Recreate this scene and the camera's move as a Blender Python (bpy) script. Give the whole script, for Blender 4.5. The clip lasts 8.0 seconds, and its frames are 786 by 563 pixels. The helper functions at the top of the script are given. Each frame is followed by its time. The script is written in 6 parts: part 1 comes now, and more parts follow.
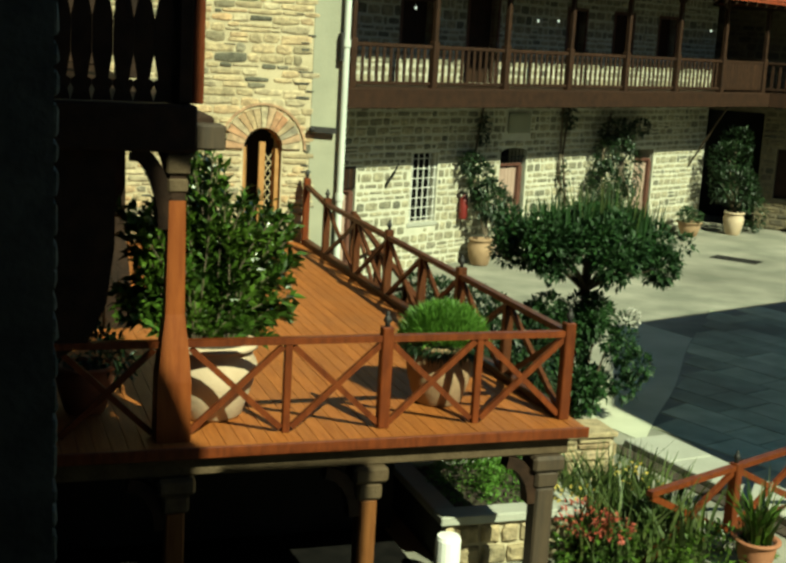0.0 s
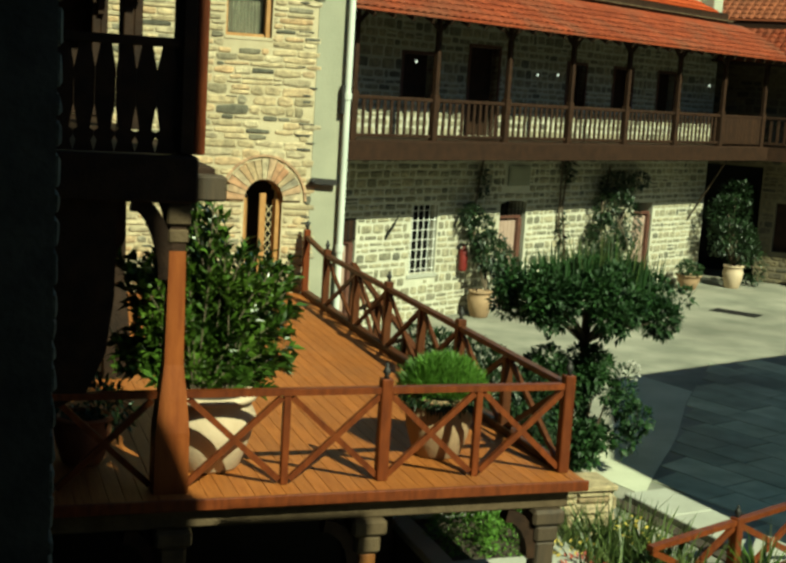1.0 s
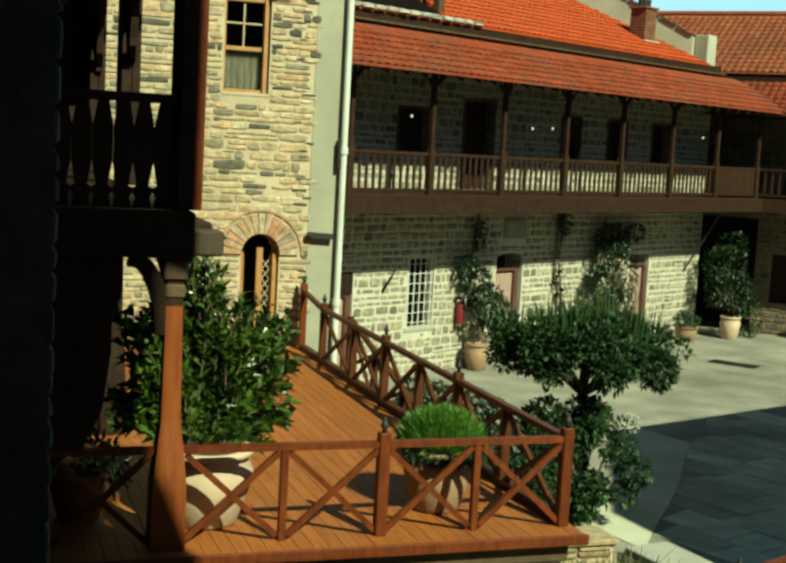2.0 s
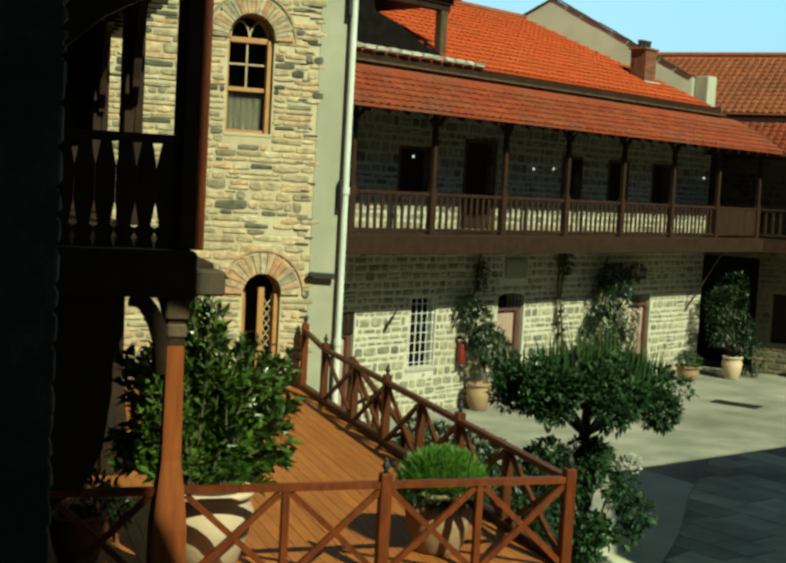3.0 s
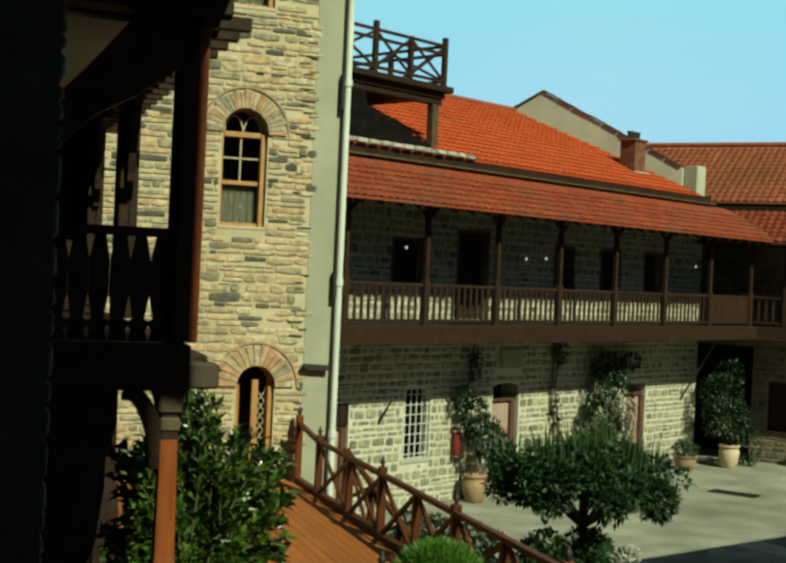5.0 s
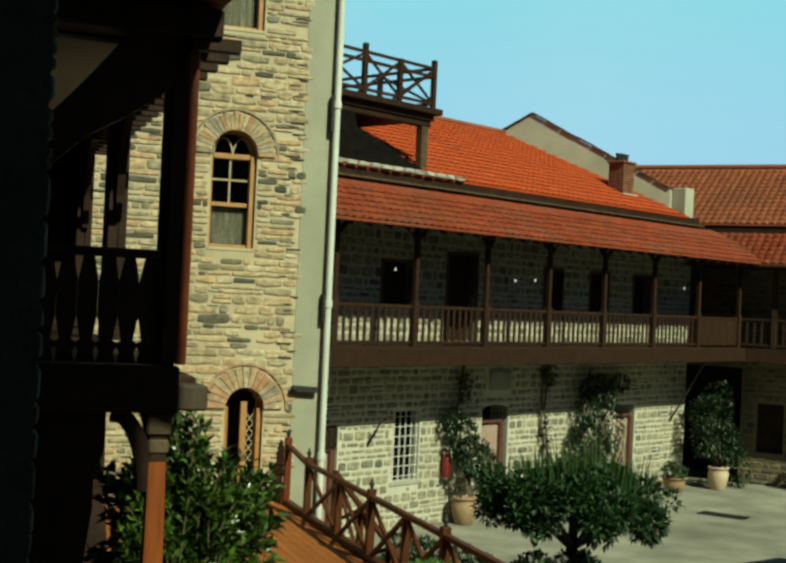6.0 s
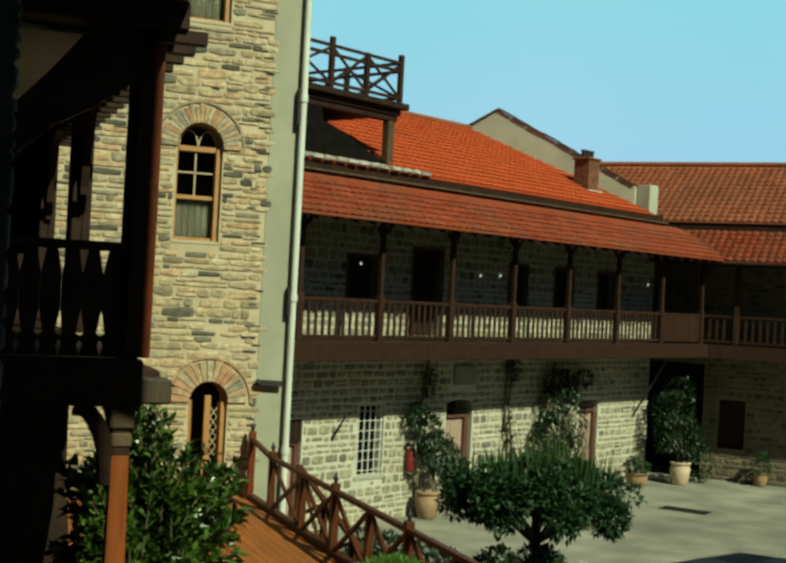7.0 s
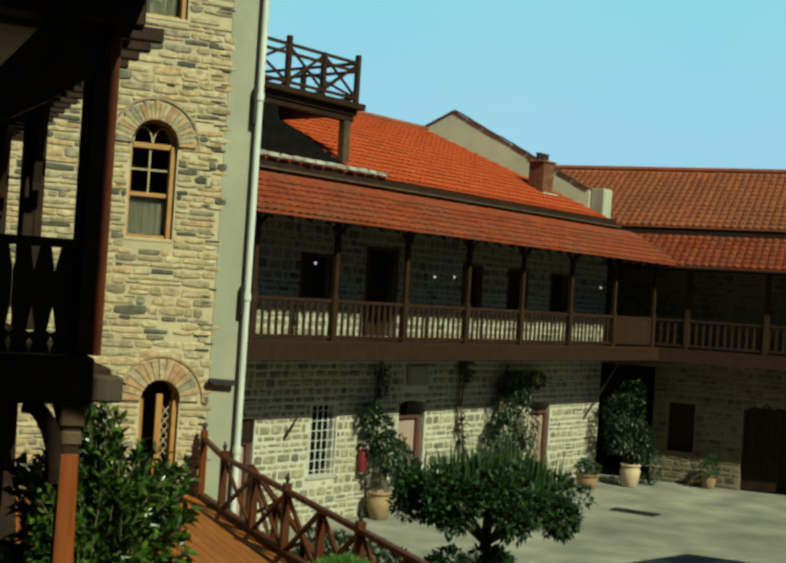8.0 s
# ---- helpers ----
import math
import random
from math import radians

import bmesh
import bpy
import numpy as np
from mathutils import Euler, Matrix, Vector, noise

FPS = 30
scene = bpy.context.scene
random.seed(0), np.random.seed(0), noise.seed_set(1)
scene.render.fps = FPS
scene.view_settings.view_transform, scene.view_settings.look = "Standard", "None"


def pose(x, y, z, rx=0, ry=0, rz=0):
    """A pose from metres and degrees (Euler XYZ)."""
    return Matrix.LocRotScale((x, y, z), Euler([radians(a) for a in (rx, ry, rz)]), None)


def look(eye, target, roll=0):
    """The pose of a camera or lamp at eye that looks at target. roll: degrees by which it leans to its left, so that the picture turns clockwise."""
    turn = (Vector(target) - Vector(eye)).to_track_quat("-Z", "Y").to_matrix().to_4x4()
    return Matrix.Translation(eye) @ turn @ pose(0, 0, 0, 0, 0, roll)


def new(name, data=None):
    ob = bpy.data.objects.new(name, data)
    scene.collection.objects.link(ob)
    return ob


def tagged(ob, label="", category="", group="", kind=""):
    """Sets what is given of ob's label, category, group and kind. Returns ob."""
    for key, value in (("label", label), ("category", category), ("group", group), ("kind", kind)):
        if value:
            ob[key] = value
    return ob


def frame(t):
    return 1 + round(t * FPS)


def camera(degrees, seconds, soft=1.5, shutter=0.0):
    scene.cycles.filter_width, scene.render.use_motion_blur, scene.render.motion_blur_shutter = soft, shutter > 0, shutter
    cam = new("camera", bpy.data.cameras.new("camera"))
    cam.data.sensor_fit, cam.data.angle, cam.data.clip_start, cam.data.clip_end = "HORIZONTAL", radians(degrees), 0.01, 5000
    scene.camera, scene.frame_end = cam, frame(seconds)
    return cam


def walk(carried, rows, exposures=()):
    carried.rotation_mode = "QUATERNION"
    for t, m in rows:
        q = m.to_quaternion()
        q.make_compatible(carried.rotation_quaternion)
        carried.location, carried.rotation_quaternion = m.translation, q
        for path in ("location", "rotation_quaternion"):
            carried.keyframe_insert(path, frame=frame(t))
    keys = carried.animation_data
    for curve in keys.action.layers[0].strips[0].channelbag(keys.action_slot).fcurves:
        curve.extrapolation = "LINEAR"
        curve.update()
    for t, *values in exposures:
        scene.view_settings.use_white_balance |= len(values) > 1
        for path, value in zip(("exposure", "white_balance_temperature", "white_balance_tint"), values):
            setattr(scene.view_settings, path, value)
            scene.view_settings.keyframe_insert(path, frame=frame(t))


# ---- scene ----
cam = camera(34.83, 8.0, soft=2.8)
EYE = 5.5
ROWS = [
    (0.0, 0.000, -11.146, -3.223),
    (0.5, -0.064, -9.911, -3.462),
    (1.0, 0.029, -8.792, -3.505),
    (1.5, -0.056, -7.595, -3.325),
    (2.0, -0.157, -6.335, -3.126),
    (3.5, -0.020, -3.539, -3.075),
    (4.0, -0.191, -2.311, -2.720),
    (4.5, -0.318, -1.278, -2.623),
    (6.0, -0.890, 0.666, -2.653),
    (6.5, -1.510, 0.614, -2.638),
    (7.0, -2.477, 0.494, -3.033),
    (7.5, -3.302, 0.500, -3.286),
    (8.0, -4.577, 0.631, -3.691),
]
# the camera pans and tilts where it stands; exposure settles as the sky comes in
walk(cam, [(t, pose(0, 0, EYE, 90 + pitch, roll, yaw)) for t, yaw, pitch, roll in ROWS],
     [(0.0, 0.8, 6400, -22), (2.0, 0.64, 6400, -22), (4.5, 0.3, 6350, -21), (6.5, 0.15, 6300, -20), (8.0, 0.13, 6300, -20)])

# ---- light ----
SUN_FROM = Vector((0.66, -0.92, 1.0)).normalized()
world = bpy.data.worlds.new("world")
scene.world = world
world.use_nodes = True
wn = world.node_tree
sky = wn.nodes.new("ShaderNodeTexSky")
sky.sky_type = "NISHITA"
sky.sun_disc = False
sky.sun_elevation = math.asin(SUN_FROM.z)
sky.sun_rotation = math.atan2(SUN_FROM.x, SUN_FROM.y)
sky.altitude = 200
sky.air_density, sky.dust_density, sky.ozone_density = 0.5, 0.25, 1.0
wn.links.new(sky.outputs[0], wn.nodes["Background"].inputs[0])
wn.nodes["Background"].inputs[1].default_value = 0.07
sun_data = bpy.data.lights.new("sun", "SUN")
sun_data.energy, sun_data.angle, sun_data.color = 5.2, radians(0.55), (1.0, 0.90, 0.71)
sun = new("sun", sun_data)
sun.matrix_world = look(SUN_FROM * 60, (0, 0, 0))

# ---- materials ----
def link(nt, a, b):
    nt.links.new(a, b)


def surface(name, c1, c2, scale=6.0, rough=0.8, bump=0.3, bump_scale=40.0, metal=0.0, vary=0.0, stain=None, stain_amount=0.35,
            stretch=(1, 1, 1), translucent=0.0):
    """Two-scale noise colour with bump; vary mixes in a random tone for each piece."""
    m = bpy.data.materials.new(name)
    m.use_nodes = True
    nt = m.node_tree
    b = nt.nodes["Principled BSDF"]
    co = nt.nodes.new("ShaderNodeTexCoord")
    mp = nt.nodes.new("ShaderNodeMapping")
    mp.inputs["Scale"].default_value = stretch
    link(nt, co.outputs["Object"], mp.inputs[0])
    n1 = nt.nodes.new("ShaderNodeTexNoise")
    n1.inputs["Scale"].default_value, n1.inputs["Detail"].default_value = scale, 6
    link(nt, mp.outputs[0], n1.inputs["Vector"])
    ramp = nt.nodes.new("ShaderNodeValToRGB")
    ramp.color_ramp.elements[0].position, ramp.color_ramp.elements[1].position = 0.3, 0.7
    ramp.color_ramp.elements[0].color, ramp.color_ramp.elements[1].color = (*c1, 1), (*c2, 1)
    link(nt, n1.outputs["Fac"], ramp.inputs[0])
    out = ramp.outputs[0]
    if stain:
        n3 = nt.nodes.new("ShaderNodeTexNoise")
        n3.inputs["Scale"].default_value, n3.inputs["Detail"].default_value = scale * 0.17, 4
        link(nt, co.outputs["Object"], n3.inputs["Vector"])
        mr = nt.nodes.new("ShaderNodeMapRange")
        mr.inputs["From Min"].default_value, mr.inputs["From Max"].default_value = 0.45, 0.7
        mr.inputs["To Max"].default_value = stain_amount
        link(nt, n3.outputs["Fac"], mr.inputs["Value"])
        mx = nt.nodes.new("ShaderNodeMix")
        mx.data_type = "RGBA"
        link(nt, mr.outputs[0], mx.inputs[0])
        link(nt, out, mx.inputs[6])
        mx.inputs[7].default_value = (*stain, 1)
        out = mx.outputs[2]
    if vary:
        oi = nt.nodes.new("ShaderNodeObjectInfo")
        ge = nt.nodes.new("ShaderNodeNewGeometry")
        ad = nt.nodes.new("ShaderNodeMath")
        ad.operation = "ADD"
        link(nt, oi.outputs["Random"], ad.inputs[0])
        link(nt, ge.outputs["Random Per Island"], ad.inputs[1])
        fr = nt.nodes.new("ShaderNodeMath")
        fr.operation = "FRACT"
        link(nt, ad.outputs[0], fr.inputs[0])
        mr = nt.nodes.new("ShaderNodeMapRange")
        mr.inputs["To Min"].default_value, mr.inputs["To Max"].default_value = 1 - vary, 1 + vary
        link(nt, fr.outputs[0], mr.inputs["Value"])
        hs = nt.nodes.new("ShaderNodeHueSaturation")
        link(nt, mr.outputs[0], hs.inputs["Value"])
        link(nt, out, hs.inputs["Color"])
        out = hs.outputs[0]
    link(nt, out, b.inputs["Base Color"])
    b.inputs["Roughness"].default_value, b.inputs["Metallic"].default_value = rough, metal
    if bump:
        n2 = nt.nodes.new("ShaderNodeTexNoise")
        n2.inputs["Scale"].default_value, n2.inputs["Detail"].default_value = bump_scale, 5
        link(nt, mp.outputs[0], n2.inputs["Vector"])
        bp = nt.nodes.new("ShaderNodeBump")
        bp.inputs["Strength"].default_value, bp.inputs["Distance"].default_value = bump, 0.02
        link(nt, n2.outputs["Fac"], bp.inputs["Height"])
        link(nt, bp.outputs[0], b.inputs["Normal"])
    if translucent:
        tr = nt.nodes.new("ShaderNodeBsdfTranslucent")
        link(nt, out, tr.inputs[0])
        ms = nt.nodes.new("ShaderNodeMixShader")
        ms.inputs[0].default_value = translucent
        link(nt, b.outputs[0], ms.inputs[1])
        link(nt, tr.outputs[0], ms.inputs[2])
        link(nt, ms.outputs[0], nt.nodes["Material Output"].inputs[0])
    return m


def stone_surface(name, tones, rough=0.9):
    """Each stone takes its own tone; grain and blotches on top."""
    m = bpy.data.materials.new(name)
    m.use_nodes = True
    nt = m.node_tree
    b = nt.nodes["Principled BSDF"]
    oi = nt.nodes.new("ShaderNodeObjectInfo")
    ge = nt.nodes.new("ShaderNodeNewGeometry")
    ad = nt.nodes.new("ShaderNodeMath")
    ad.operation = "ADD"
    link(nt, oi.outputs["Random"], ad.inputs[0])
    link(nt, ge.outputs["Random Per Island"], ad.inputs[1])
    fr = nt.nodes.new("ShaderNodeMath")
    fr.operation = "FRACT"
    link(nt, ad.outputs[0], fr.inputs[0])
    ramp = nt.nodes.new("ShaderNodeValToRGB")
    el = ramp.color_ramp.elements
    while len(el) < len(tones):
        el.new(0.5)
    for i, (p, c) in enumerate(tones):
        el[i].position, el[i].color = p, (*c, 1)
    link(nt, fr.outputs[0], ramp.inputs[0])
    no = nt.nodes.new("ShaderNodeTexNoise")
    no.inputs["Scale"].default_value, no.inputs["Detail"].default_value = 9.0, 7
    link(nt, ge.outputs["Position"], no.inputs["Vector"])
    mr = nt.nodes.new("ShaderNodeMapRange")
    mr.inputs["From Min"].default_value, mr.inputs["From Max"].default_value = 0.3, 0.7
    mr.inputs["To Min"].default_value, mr.inputs["To Max"].default_value = 0.6, 1.28
    link(nt, no.outputs["Fac"], mr.inputs["Value"])
    hs = nt.nodes.new("ShaderNodeHueSaturation")
    link(nt, mr.outputs[0], hs.inputs["Value"])
    link(nt, ramp.outputs[0], hs.inputs["Color"])
    link(nt, hs.outputs[0], b.inputs["Base Color"])
    b.inputs["Roughness"].default_value = rough
    n2 = nt.nodes.new("ShaderNodeTexNoise")
    n2.inputs["Scale"].default_value, n2.inputs["Detail"].default_value = 30.0, 6
    link(nt, ge.outputs["Position"], n2.inputs["Vector"])
    bp = nt.nodes.new("ShaderNodeBump")
    bp.inputs["Strength"].default_value, bp.inputs["Distance"].default_value = 0.6, 0.03
    link(nt, n2.outputs["Fac"], bp.inputs["Height"])
    link(nt, bp.outputs[0], b.inputs["Normal"])
    return m


TOWER_STONE = stone_surface("tower_stone", [(0.0, (0.07, 0.066, 0.046)), (0.09, (0.12, 0.112, 0.078)), (0.15, (0.28, 0.23, 0.135)), (0.4, (0.42, 0.335, 0.2)), (0.58, (0.4, 0.27, 0.145)), (0.72, (0.45, 0.38, 0.245)), (0.9, (0.31, 0.26, 0.165)), (1.0, (0.19, 0.175, 0.125))])
WALL_STONE = stone_surface("wall_stone", [(0.0, (0.119, 0.115, 0.084)), (0.25, (0.252, 0.231, 0.154)), (0.7, (0.329, 0.294, 0.196)), (1.0, (0.182, 0.168, 0.122))])
GARDEN_STONE = stone_surface("garden_stone", [(0.0, (0.21, 0.175, 0.105)), (0.4, (0.322, 0.252, 0.14)), (0.75, (0.364, 0.294, 0.182)), (1.0, (0.238, 0.168, 0.091))])
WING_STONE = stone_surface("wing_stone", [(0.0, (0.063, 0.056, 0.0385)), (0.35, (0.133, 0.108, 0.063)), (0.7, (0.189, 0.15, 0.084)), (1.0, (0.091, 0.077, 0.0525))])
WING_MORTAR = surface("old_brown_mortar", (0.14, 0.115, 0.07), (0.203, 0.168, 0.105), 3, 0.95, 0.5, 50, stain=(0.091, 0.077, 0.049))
MORTAR = surface("lime_mortar", (0.385, 0.325, 0.205), (0.475, 0.41, 0.275), 3, 0.95, 0.5, 50, stain=(0.24, 0.2, 0.13))
POINTING = surface("white_pointing", (0.406, 0.392, 0.308), (0.504, 0.486, 0.385), 4, 0.95, 0.4, 50, stain=(0.315, 0.294, 0.224))
PLASTER = surface("grey_plaster", (0.255, 0.255, 0.187), (0.325, 0.32, 0.235), 1.5, 0.9, 0.25, 30, stain=(0.2, 0.205, 0.15), stain_amount=0.6)
# darkened well below bare stone so these walls read as deep in shade
DARK_STONE = surface("shade_dark_wall_stone", (0.035, 0.034, 0.03), (0.075, 0.072, 0.063), 2.5, 0.95, 0.7, 14, stain=(0.025, 0.025, 0.022))
VOUSSOIR = stone_surface("arch_brick", [(0.0, (0.36, 0.19, 0.1)), (0.25, (0.4, 0.34, 0.22)), (0.4, (0.33, 0.17, 0.09)), (0.6, (0.37, 0.27, 0.15)), (0.78, (0.24, 0.21, 0.15)), (1.0, (0.4, 0.33, 0.21))])
SASH_PAINT = surface("cream_sash_paint", (0.34, 0.27, 0.15), (0.44, 0.36, 0.22), 8, 0.6, 0.1, 60)
DECK_WOOD = surface("deck_boards", (0.21, 0.0658, 0.014), (0.301, 0.106, 0.0252), 5, 0.6, 0.25, 30, vary=0.1, stain=(0.168, 0.07, 0.028), stretch=(6, 0.6, 6))
RAIL_WOOD = surface("varnished_wood", (0.07, 0.0147, 0.0035), (0.133, 0.0308, 0.00665), 6, 0.5, 0.2, 40, vary=0.12, stretch=(3, 3, 0.7))
# darker than RAIL_WOOD: browner newels, plus the shade on its near faces
SIDE_WOOD = surface("side_rail_wood", (0.042, 0.0125, 0.004), (0.085, 0.027, 0.0085), 6, 0.5, 0.2, 40, vary=0.15, stretch=(3, 3, 0.7))
POST_WOOD = surface("post_wood", (0.147, 0.0364, 0.0077), (0.217, 0.0616, 0.014), 4, 0.5, 0.2, 30, vary=0.05, stretch=(4, 4, 0.5))
COLUMN_WOOD = surface("column_wood", (0.112, 0.0406, 0.0105), (0.175, 0.07, 0.0196), 4, 0.6, 0.25, 30, vary=0.12, stretch=(4, 4, 0.5))
OLD_WOOD = surface("weathered_beam", (0.0525, 0.035, 0.0182), (0.098, 0.0686, 0.0385), 5, 0.8, 0.4, 30, vary=0.1)
DARK_BROWN_WOOD = surface("dark_brown_timber", (0.028, 0.018, 0.009), (0.055, 0.035, 0.017), 4, 0.7, 0.3, 30, vary=0.1, stretch=(4, 4, 0.5))
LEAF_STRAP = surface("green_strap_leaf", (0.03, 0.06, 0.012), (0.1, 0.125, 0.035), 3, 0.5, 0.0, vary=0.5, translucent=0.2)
# near-black so that shaded timber stays dark whatever light reaches it
DARK_WOOD = surface("near_black_wood", (0.014, 0.0075, 0.0045), (0.03, 0.015, 0.008), 5, 0.65, 0.3, 30, vary=0.1)
DARK_WOOD.node_tree.nodes["Principled BSDF"].inputs["Specular IOR Level"].default_value = 0.15
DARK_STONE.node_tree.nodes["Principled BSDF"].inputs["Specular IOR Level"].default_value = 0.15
GALLERY_WOOD = surface("gallery_wood", (0.017, 0.0075, 0.0035), (0.033, 0.0145, 0.0068), 5, 0.7, 0.3, 30, vary=0.12)
GALLERY_WOOD.node_tree.nodes["Principled BSDF"].inputs["Specular IOR Level"].default_value = 0.2
for wood in (RAIL_WOOD, SIDE_WOOD, POST_WOOD, DECK_WOOD, COLUMN_WOOD, OLD_WOOD):
    wood.node_tree.nodes["Principled BSDF"].inputs["Specular IOR Level"].default_value = 0.22
# rubble tones lowered to carry the gallery's shade
GALLERY_STONE = stone_surface("shade_dark_gallery_stone", [(0.0, (0.03, 0.032, 0.026)), (0.5, (0.05, 0.053, 0.043)), (1.0, (0.075, 0.078, 0.063))])
WINDOW_WOOD = surface("honey_window_wood", (0.28, 0.14, 0.042), (0.364, 0.196, 0.07), 6, 0.5, 0.15, 40)
DOOR_PAINT = surface("faded_pink_door", (0.294, 0.203, 0.161), (0.35, 0.252, 0.203), 4, 0.7, 0.15, 30, stain=(0.245, 0.168, 0.126))
DOOR_FRAME = surface("red_brown_frame", (0.063, 0.0238, 0.0154), (0.105, 0.0406, 0.0266), 5, 0.6, 0.2, 30)
TILE = surface("clay_roof_tile", (0.133, 0.0245, 0.0098), (0.203, 0.0434, 0.0168), 5, 0.8, 0.3, 40, vary=0.2, stain=(0.119, 0.049, 0.028), stain_amount=0.7)
TILE_NEW = surface("orange_roof_tile", (0.301, 0.0434, 0.0105), (0.35, 0.0616, 0.0154), 3, 0.75, 0.25, 40, vary=0.08, stain=(0.224, 0.049, 0.0196))
TILE_OLD = surface("brown_roof_tile", (0.175, 0.0525, 0.0245), (0.238, 0.077, 0.035), 2, 0.85, 0.3, 40, vary=0.12, stain=(0.119, 0.049, 0.028), stain_amount=0.6)
PARAPET = surface("grey_render", (0.33, 0.34, 0.25), (0.42, 0.43, 0.33), 1.6, 0.9, 0.3, 30, stain=(0.252, 0.259, 0.203))
CONCRETE = surface("pale_concrete", (0.294, 0.294, 0.245), (0.35, 0.35, 0.294), 2, 0.9, 0.3, 30, stain=(0.21, 0.21, 0.168))
GROUND = surface("courtyard_screed", (0.135, 0.138, 0.105), (0.31, 0.295, 0.235), 0.8, 0.9, 0.3, 12, stain=(0.105, 0.098, 0.074), stain_amount=0.75)
SLATE = surface("slate_slab", (0.29, 0.305, 0.205), (0.5, 0.515, 0.36), 1.6, 0.75, 0.4, 20, vary=0.3, stain=(0.21, 0.2, 0.145), stain_amount=0.75)
# paler and greener than GROUND to offset the dim blue shade there
PALE_SCREED = surface("pale_screed", (0.38, 0.385, 0.28), (0.5, 0.505, 0.38), 1.2, 0.9, 0.3, 14, stain=(0.3, 0.285, 0.21), stain_amount=0.6)
TERRACOTTA = surface("terracotta", (0.238, 0.0875, 0.0385), (0.308, 0.126, 0.0595), 4, 0.8, 0.2, 30, stain=(0.35, 0.238, 0.154))
OLD_CLAY = surface("old_clay", (0.252, 0.161, 0.0875), (0.322, 0.217, 0.126), 4, 0.85, 0.25, 30, stain=(0.182, 0.119, 0.07))
PALE_POT = surface("pale_clay", (0.434, 0.329, 0.217), (0.504, 0.399, 0.28), 4, 0.8, 0.2, 30, stain=(0.35, 0.238, 0.14))
DARK_BAND = surface("dark_band", (0.035, 0.0245, 0.014), (0.063, 0.042, 0.0245), 5, 0.6, 0.2, 30)
SOIL = surface("soil", (0.028, 0.0196, 0.0126), (0.049, 0.035, 0.021), 9, 0.95, 0.8, 30)
BARK = surface("bark", (0.063, 0.0455, 0.028), (0.119, 0.091, 0.0595), 8, 0.95, 0.8, 25, stretch=(1, 1, 0.3))
LEAF = surface("laurel_leaf", (0.014, 0.0364, 0.0049), (0.07, 0.119, 0.0154), 2, 0.3, 0.0, vary=0.6, translucent=0.12)
LEAF_TREE = surface("citrus_leaf", (0.0084, 0.028, 0.0049), (0.021, 0.0595, 0.0084), 1.5, 0.58, 0.0, vary=0.4, translucent=0.18)
LEAF_DARK = surface("ivy_leaf", (0.007, 0.0189, 0.0049), (0.0175, 0.0385, 0.0091), 2, 0.45, 0.0, vary=0.4, translucent=0.15)
LEAF_BRIGHT = surface("fresh_leaf", (0.07, 0.154, 0.0175), (0.119, 0.238, 0.0315), 3, 0.5, 0.0, vary=0.3, translucent=0.3)
LEAF_DRY = surface("strap_leaf", (0.084, 0.105, 0.035), (0.168, 0.175, 0.07), 3, 0.5, 0.0, vary=0.4, translucent=0.2)
PETAL_RED = surface("red_flower", (0.28, 0.042, 0.028), (0.35, 0.084, 0.049), 5, 0.6, 0.0, vary=0.35, translucent=0.2)
PETAL_YELLOW = surface("yellow_flower", (0.49, 0.35, 0.042), (0.56, 0.455, 0.105), 5, 0.6, 0.0, vary=0.2, translucent=0.2)
PETAL_WHITE = surface("white_flower", (0.525, 0.504, 0.434), (0.574, 0.56, 0.504), 5, 0.6, 0.0, vary=0.1, translucent=0.2)
RED_PAINT = surface("red_enamel", (0.11, 0.007, 0.006), (0.16, 0.011, 0.009), 5, 0.5, 0.05, 30)
PIPE = surface("pale_painted_pipe", (0.5, 0.53, 0.47), (0.6, 0.63, 0.56), 2, 0.6, 0.1, 30, stain=(0.34, 0.37, 0.32))
IRON = surface("black_iron", (0.021, 0.021, 0.021), (0.042, 0.0385, 0.035), 9, 0.6, 0.3, 60, metal=0.6)
WHITE_IRON = surface("white_painted_iron", (0.68, 0.68, 0.62), (0.78, 0.78, 0.72), 9, 0.5, 0.1, 60)
WHITE_PAINT = surface("white_paint", (0.72, 0.72, 0.68), (0.8, 0.8, 0.76), 4, 0.6, 0.1, 30)
CURTAIN = surface("grey_curtain", (0.07, 0.06, 0.042), (0.12, 0.105, 0.075), 7, 0.9, 0.3, 30, stretch=(4, 4, 0.6))
# near-black colour stands in for the darkness of unlit rooms
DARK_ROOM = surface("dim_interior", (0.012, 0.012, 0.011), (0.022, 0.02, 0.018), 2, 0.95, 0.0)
CEILING = surface("gallery_ceiling_plaster", (0.42, 0.43, 0.375), (0.5, 0.51, 0.45), 2, 0.9, 0.2, 30)
BRICK = surface("chimney_brick", (0.14, 0.063, 0.0385), (0.196, 0.091, 0.0525), 6, 0.85, 0.4, 40, vary=0.2)


